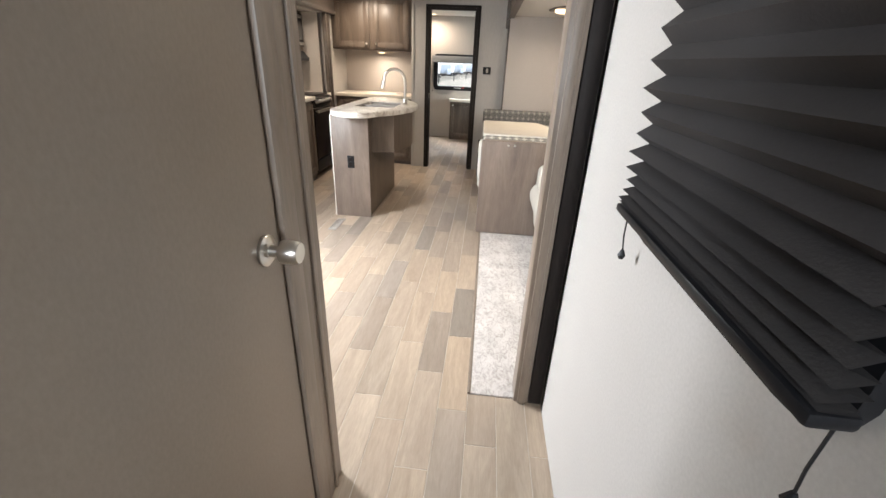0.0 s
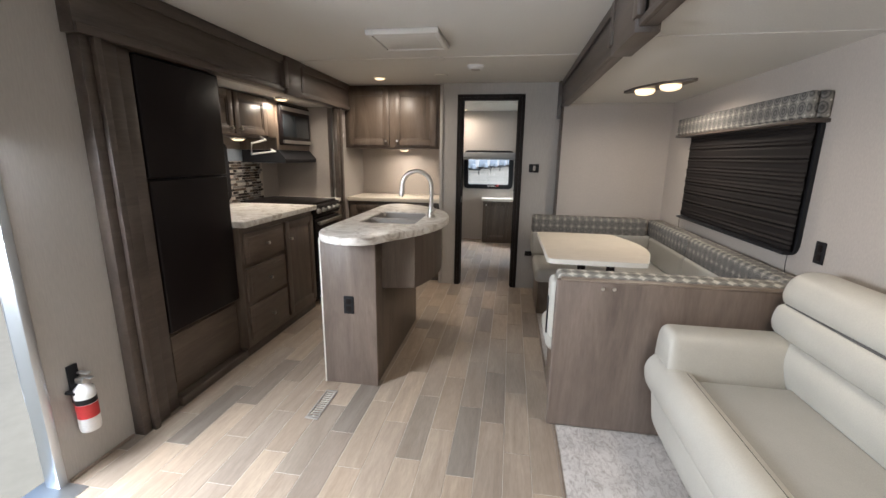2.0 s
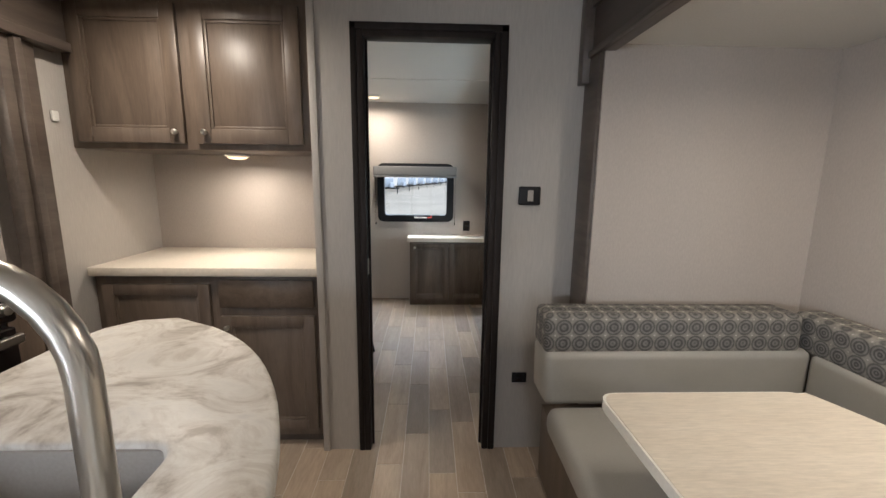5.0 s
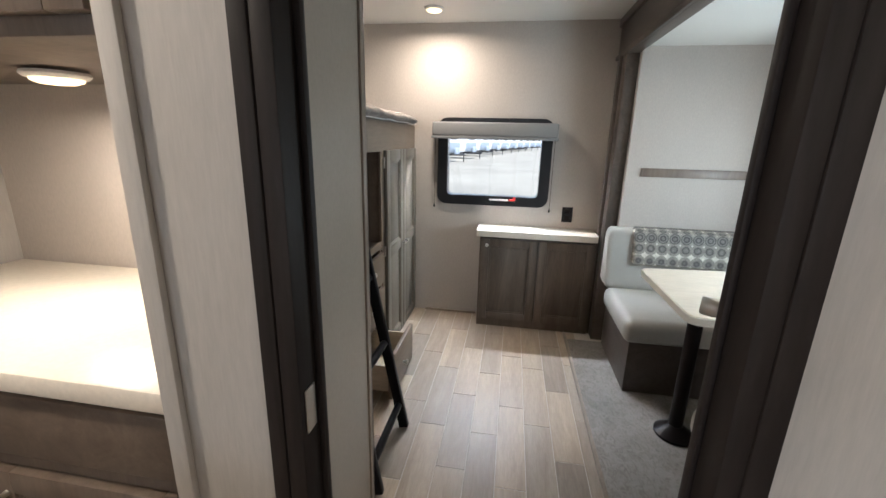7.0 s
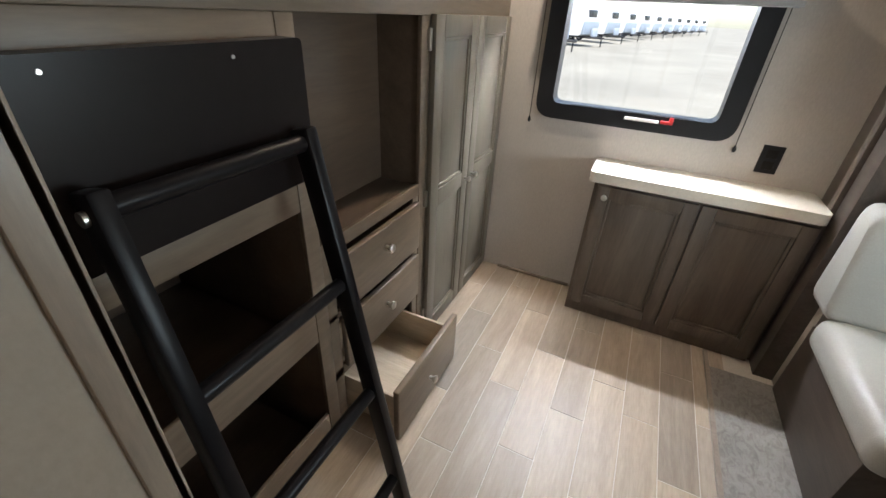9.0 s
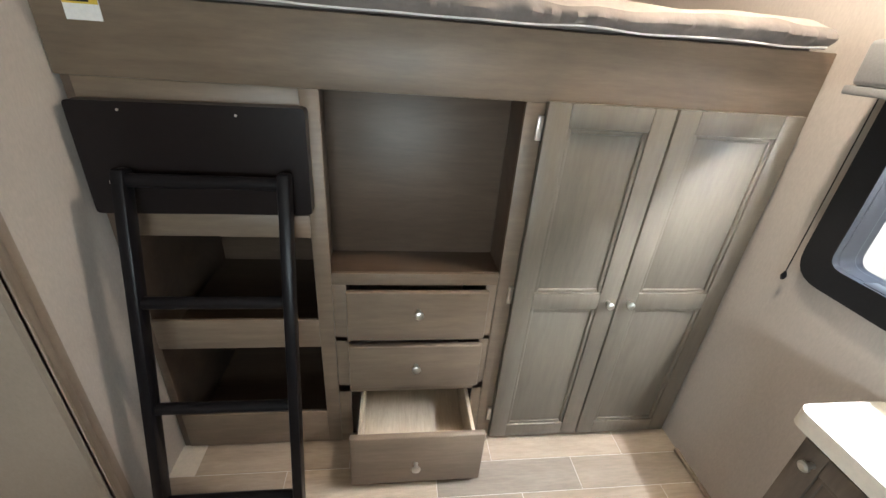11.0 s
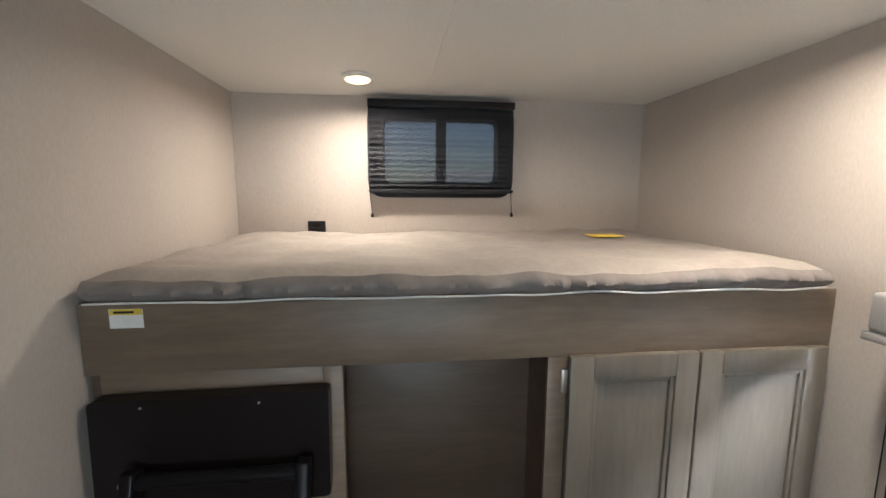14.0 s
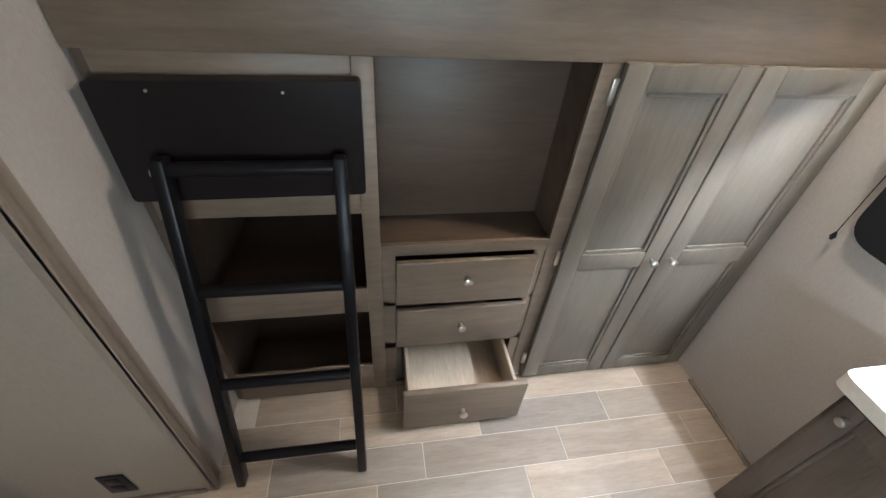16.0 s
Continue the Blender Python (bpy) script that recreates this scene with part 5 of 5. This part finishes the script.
prism(bm, rounded([(6.645, 1.166), (7.138, 1.172), (7.136, 0.915), (6.640, 0.908)], 0.012, 3), 0.005, 0.040, "x")
finish("board", bm, M_BLACKG, gp)
rod_pieces("screw", M_NICKEL, [([(0.040, y, 1.15), (0.042, y, 1.15)], 0.003) for y in (6.75, 6.99)], gp, 8)

# low cabinet under the end window
lc = thing("low_cabinet", "dark wood low cabinet with two panelled doors", "cabinet", (0.9, 8.33, 0.0))
boxes("body", M_WOOD, [(0.51, 8.232, 0.0, 1.275, RW - 0.002, 0.655)], lc, 0.003)
panel_door(lc, "y", -1, 8.232, 0.525, 0.895, 0.06, 0.64, M_WOOD, (0.56, 0.60))
panel_door(lc, "y", -1, 8.232, 0.905, 1.265, 0.06, 0.64, M_WOOD)
bm = bmesh.new()
slab(bm, rounded([(0.485, 8.195), (1.275, 8.195), (1.275, RW - 0.001), (0.485, RW - 0.001)], 0.03, 5), 0.657, 0.697)
finish("top", bm, M_CREAMTOP, lc, True, label="cream laminate top")

# ---- outside ----
bm = bmesh.new()
GZ = -0.75
N = 24
vs = [[bm.verts.new((-400 + 800 * (i / N), -400 + 800 * (j / N), GZ)) for j in range(N + 1)] for i in range(N + 1)]
for i in range(N):
    for j in range(N):
        bm.faces.new((vs[i][j], vs[i + 1][j], vs[i + 1][j + 1], vs[i][j + 1]))
finish("ground", bm, M_GRAVEL, None, False, "structure", "wide pale gravel storage lot", "ground")

def wheel(parent, x, y, z, r, axis="x", w=0.2):
    t = lathe("wheel", M_RUBBER, [(r * 0.6, -w / 2), (r * 0.93, -w / 2), (r, -w * 0.32), (r, w * 0.32), (r * 0.93, w / 2), (r * 0.6, w / 2)], (x, y, z), parent, 28, axis)
    lathe("rim", M_ALU, [(r * 0.62, -w * 0.42), (r * 0.58, -w * 0.52), (r * 0.2, -w * 0.46), (r * 0.14, -w * 0.5)], (x, y, z), t, 24, axis)
    lathe("rim", M_ALU, [(r * 0.62, w * 0.42), (r * 0.58, w * 0.52), (r * 0.2, w * 0.46), (r * 0.14, w * 0.5)], (x, y, z), t, 24, axis)


def trailer(x, y, turn):
    """Parked travel trailer: rounded shell, skirt, windows, tongue with gas bottles, two axles."""
    t = thing("parked_trailer", "white parked travel trailer with grey front cap", "trailer", (0, 0, GZ), "parked trailers")
    bm = bmesh.new()
    prism(bm, rounded([(-3.6, 0.0), (-3.75, 1.3), (-3.4, 2.45), (3.5, 2.5), (3.6, 0.0)], 0.25, 4), -1.2, 1.2, "y")
    finish("shell", bm, M_SHELL, t, True)
    boxes("front_cap", M_BLUEG, [(-3.78, -1.15, 0.05, -3.55, 1.15, 1.0)], t, 0.08, 3, label="blue-grey front cap")
    boxes("chassis", M_RUBBER, [(-3.6, -1.0, -0.12, 3.6, 1.0, 0.02)], t, 0.02)
    pieces("window", M_TINT, [(-2.6, -1.215, 1.2, -1.5, -1.195, 1.85), (-0.4, -1.215, 1.2, 0.5, -1.195, 1.85), (1.6, -1.215, 1.2, 2.7, -1.195, 1.85), (-3.74, -0.6, 1.25, -3.6, 0.6, 1.75)], t, 0.03)
    boxes("door", M_ALU, [(0.75, -1.22, 0.1, 1.4, -1.195, 1.95)], t, 0.02)
    boxes("stripe", M_BLUEG, [(-3.5, -1.208, 0.55, 3.5, -1.196, 0.85)], t, 0.004)
    rods("tongue", M_RUBBER, [([(-3.6, -0.7, -0.1), (-5.0, 0, -0.1)], 0.06), ([(-3.6, 0.7, -0.1), (-5.0, 0, -0.1)], 0.06), ([(-4.8, 0, -0.7), (-4.8, 0, 0.2)], 0.05)], t, 8)
    for s in (-0.2, 0.2):
        lathe("gas_bottle", M_BLUEG, [(0.10, -0.05), (0.17, 0.0), (0.17, 0.4), (0.12, 0.5), (0.04, 0.56)], (-4.1, s, 0), t, 16)
    for wx in (0.2, 1.1):
        for s in (-1.12, 1.12):
            wheel(t, wx, s, -0.40, 0.34, "y")
    off = ORIGIN[t]
    t.matrix_basis = Matrix.Translation((x, y, GZ + 0.75)) @ Matrix.Rotation(radians(turn), 4, "Z")
    for c in t.children:
        c.matrix_parent_inverse = Matrix.Translation(off)
    return t


t0 = trailer(-9.0, 37.5, 160)
for i in range(1, 11):
    copy_thing(t0, Matrix.Translation((-9.0 + 0.75 * i + 0.05 * i * i, 37.5 + 7.5 * i, 0)) @ Matrix.Rotation(radians(160 - i), 4, "Z"))
for i in range(3):
    copy_thing(t0, Matrix.Translation((-14 - 1.5 * i, -2 + 14 * i, 0)) @ Matrix.Rotation(radians(84), 4, "Z"))

car = thing("pickup_truck", "silver pickup truck parked outside the entry", "truck", (-6.9, 6.7, GZ))
bm = bmesh.new()
prism(bm, rounded([(4.1, GZ + 0.45), (4.1, GZ + 1.05), (5.3, GZ + 1.12), (6.0, GZ + 1.75), (7.4, GZ + 1.78), (7.75, GZ + 1.15), (9.6, GZ + 1.12), (9.6, GZ + 0.45)], 0.14, 4), -7.85, -5.95, "x")
finish("body", bm, M_CAR, car, True)
pieces("window", M_TINT, [(-5.952, 6.15, GZ + 1.2, -5.94, 6.72, GZ + 1.65), (-5.952, 6.8, GZ + 1.2, -5.94, 7.4, GZ + 1.65)], car, 0.02)
boxes("bumper", M_STEEL, [(-7.8, 3.98, GZ + 0.42, -6.0, 4.14, GZ + 0.62)], car, 0.03)
pieces("arch", M_RUBBER, [(-5.955, 4.55, GZ + 0.3, -5.935, 5.45, GZ + 0.85), (-5.955, 8.05, GZ + 0.3, -5.935, 8.95, GZ + 0.85)], car, 0.2, seg=5)
for y in (5.0, 8.5):
    for x in (-6.03, -7.77):
        wheel(car, x, y, GZ + 0.38, 0.38, "x", 0.25)

car.location.y -= 1.2

# ---- mosaic tiles behind the range ----
mosaic = structure("backsplash", M_GROUT, [(KB + 0.0, 4.98, 0.91, KB + 0.006, 5.46, 1.26)], "brown, grey and cream glass mosaic backsplash")
rt = random.Random(9)
tile_me = {}
for key, mm in M_MOSAIC.items():
    for wv in (0.045, 0.07):
        bm = bmesh.new()
        put_box(bm, 0, 0.001, 0.001, 0.006, wv - 0.002, 0.021, 0.0015, 1)
        me = bpy.data.meshes.new("tile")
        bm.to_mesh(me)
        bm.free()
        me.materials.append(mm)
        tile_me[key, wv] = me
count = 0
for rrow in range(15):
    y = 4.985 - (0.02 if rrow % 2 else 0)
    while y < 5.40:
        wv = rt.choice((0.045, 0.07))
        if y > 4.98:
            o = new("tile", tile_me[rt.choice(("dark", "dark", "grey", "cream", "brown", "grey")), wv])
            o.parent = mosaic
            o.location = (KB + 0.0055, y, 0.915 + rrow * 0.0228)
        y += wv

# ---- floor planks ----
floor_ob = bpy.data.objects["floor"]
PW, PL = 0.1205, 0.5
plank_me = {}


def plank_mesh(w, l):
    key = (round(w, 3), round(l, 3))
    if key not in plank_me:
        bm = bmesh.new()
        put_box(bm, 0.0013, 0.0013, -0.006, w - 0.0013, l - 0.0013, 0.0, 0.0008, 1)
        bm.normal_update()
        me = bpy.data.meshes.new("plank")
        bm.to_mesh(me)
        bm.free()
        me.materials.append(M_PLANK)
        plank_me[key] = me
    return plank_me[key]


shifts = (0.005, 0.22, 0.38, 0.125, 0.40, 0.185, 0.30)
k = 0
x = 0.225 - PW * 9
while x < 1.50:
    xa, xb = max(x, -0.80), min(x + PW, 1.50)
    if xb - xa > 0.02:
        y = 0.5 - shifts[(k + 6) % 7]
        while y < 8.45:
            ya, yb = max(y, 0.0), min(y + PL, 8.448)
            hidden = (xa > 1.19 and ya > 1.9 and ya < 5.6) or (xa > 1.12 and ya > 6.3) or (xb < 0.66 and yb < 1.40) or (xb < 0.0 and ya > 6.1) or (xb < 0.2 and 6.1 < ya < 6.3)
            if yb - ya > 0.02 and not hidden:
                o = new("plank", plank_mesh(xb - xa, yb - ya))
                o.parent = floor_ob
                o.location = (xa, ya, 0.0)
            y += PL
    x += PW
    k += 1
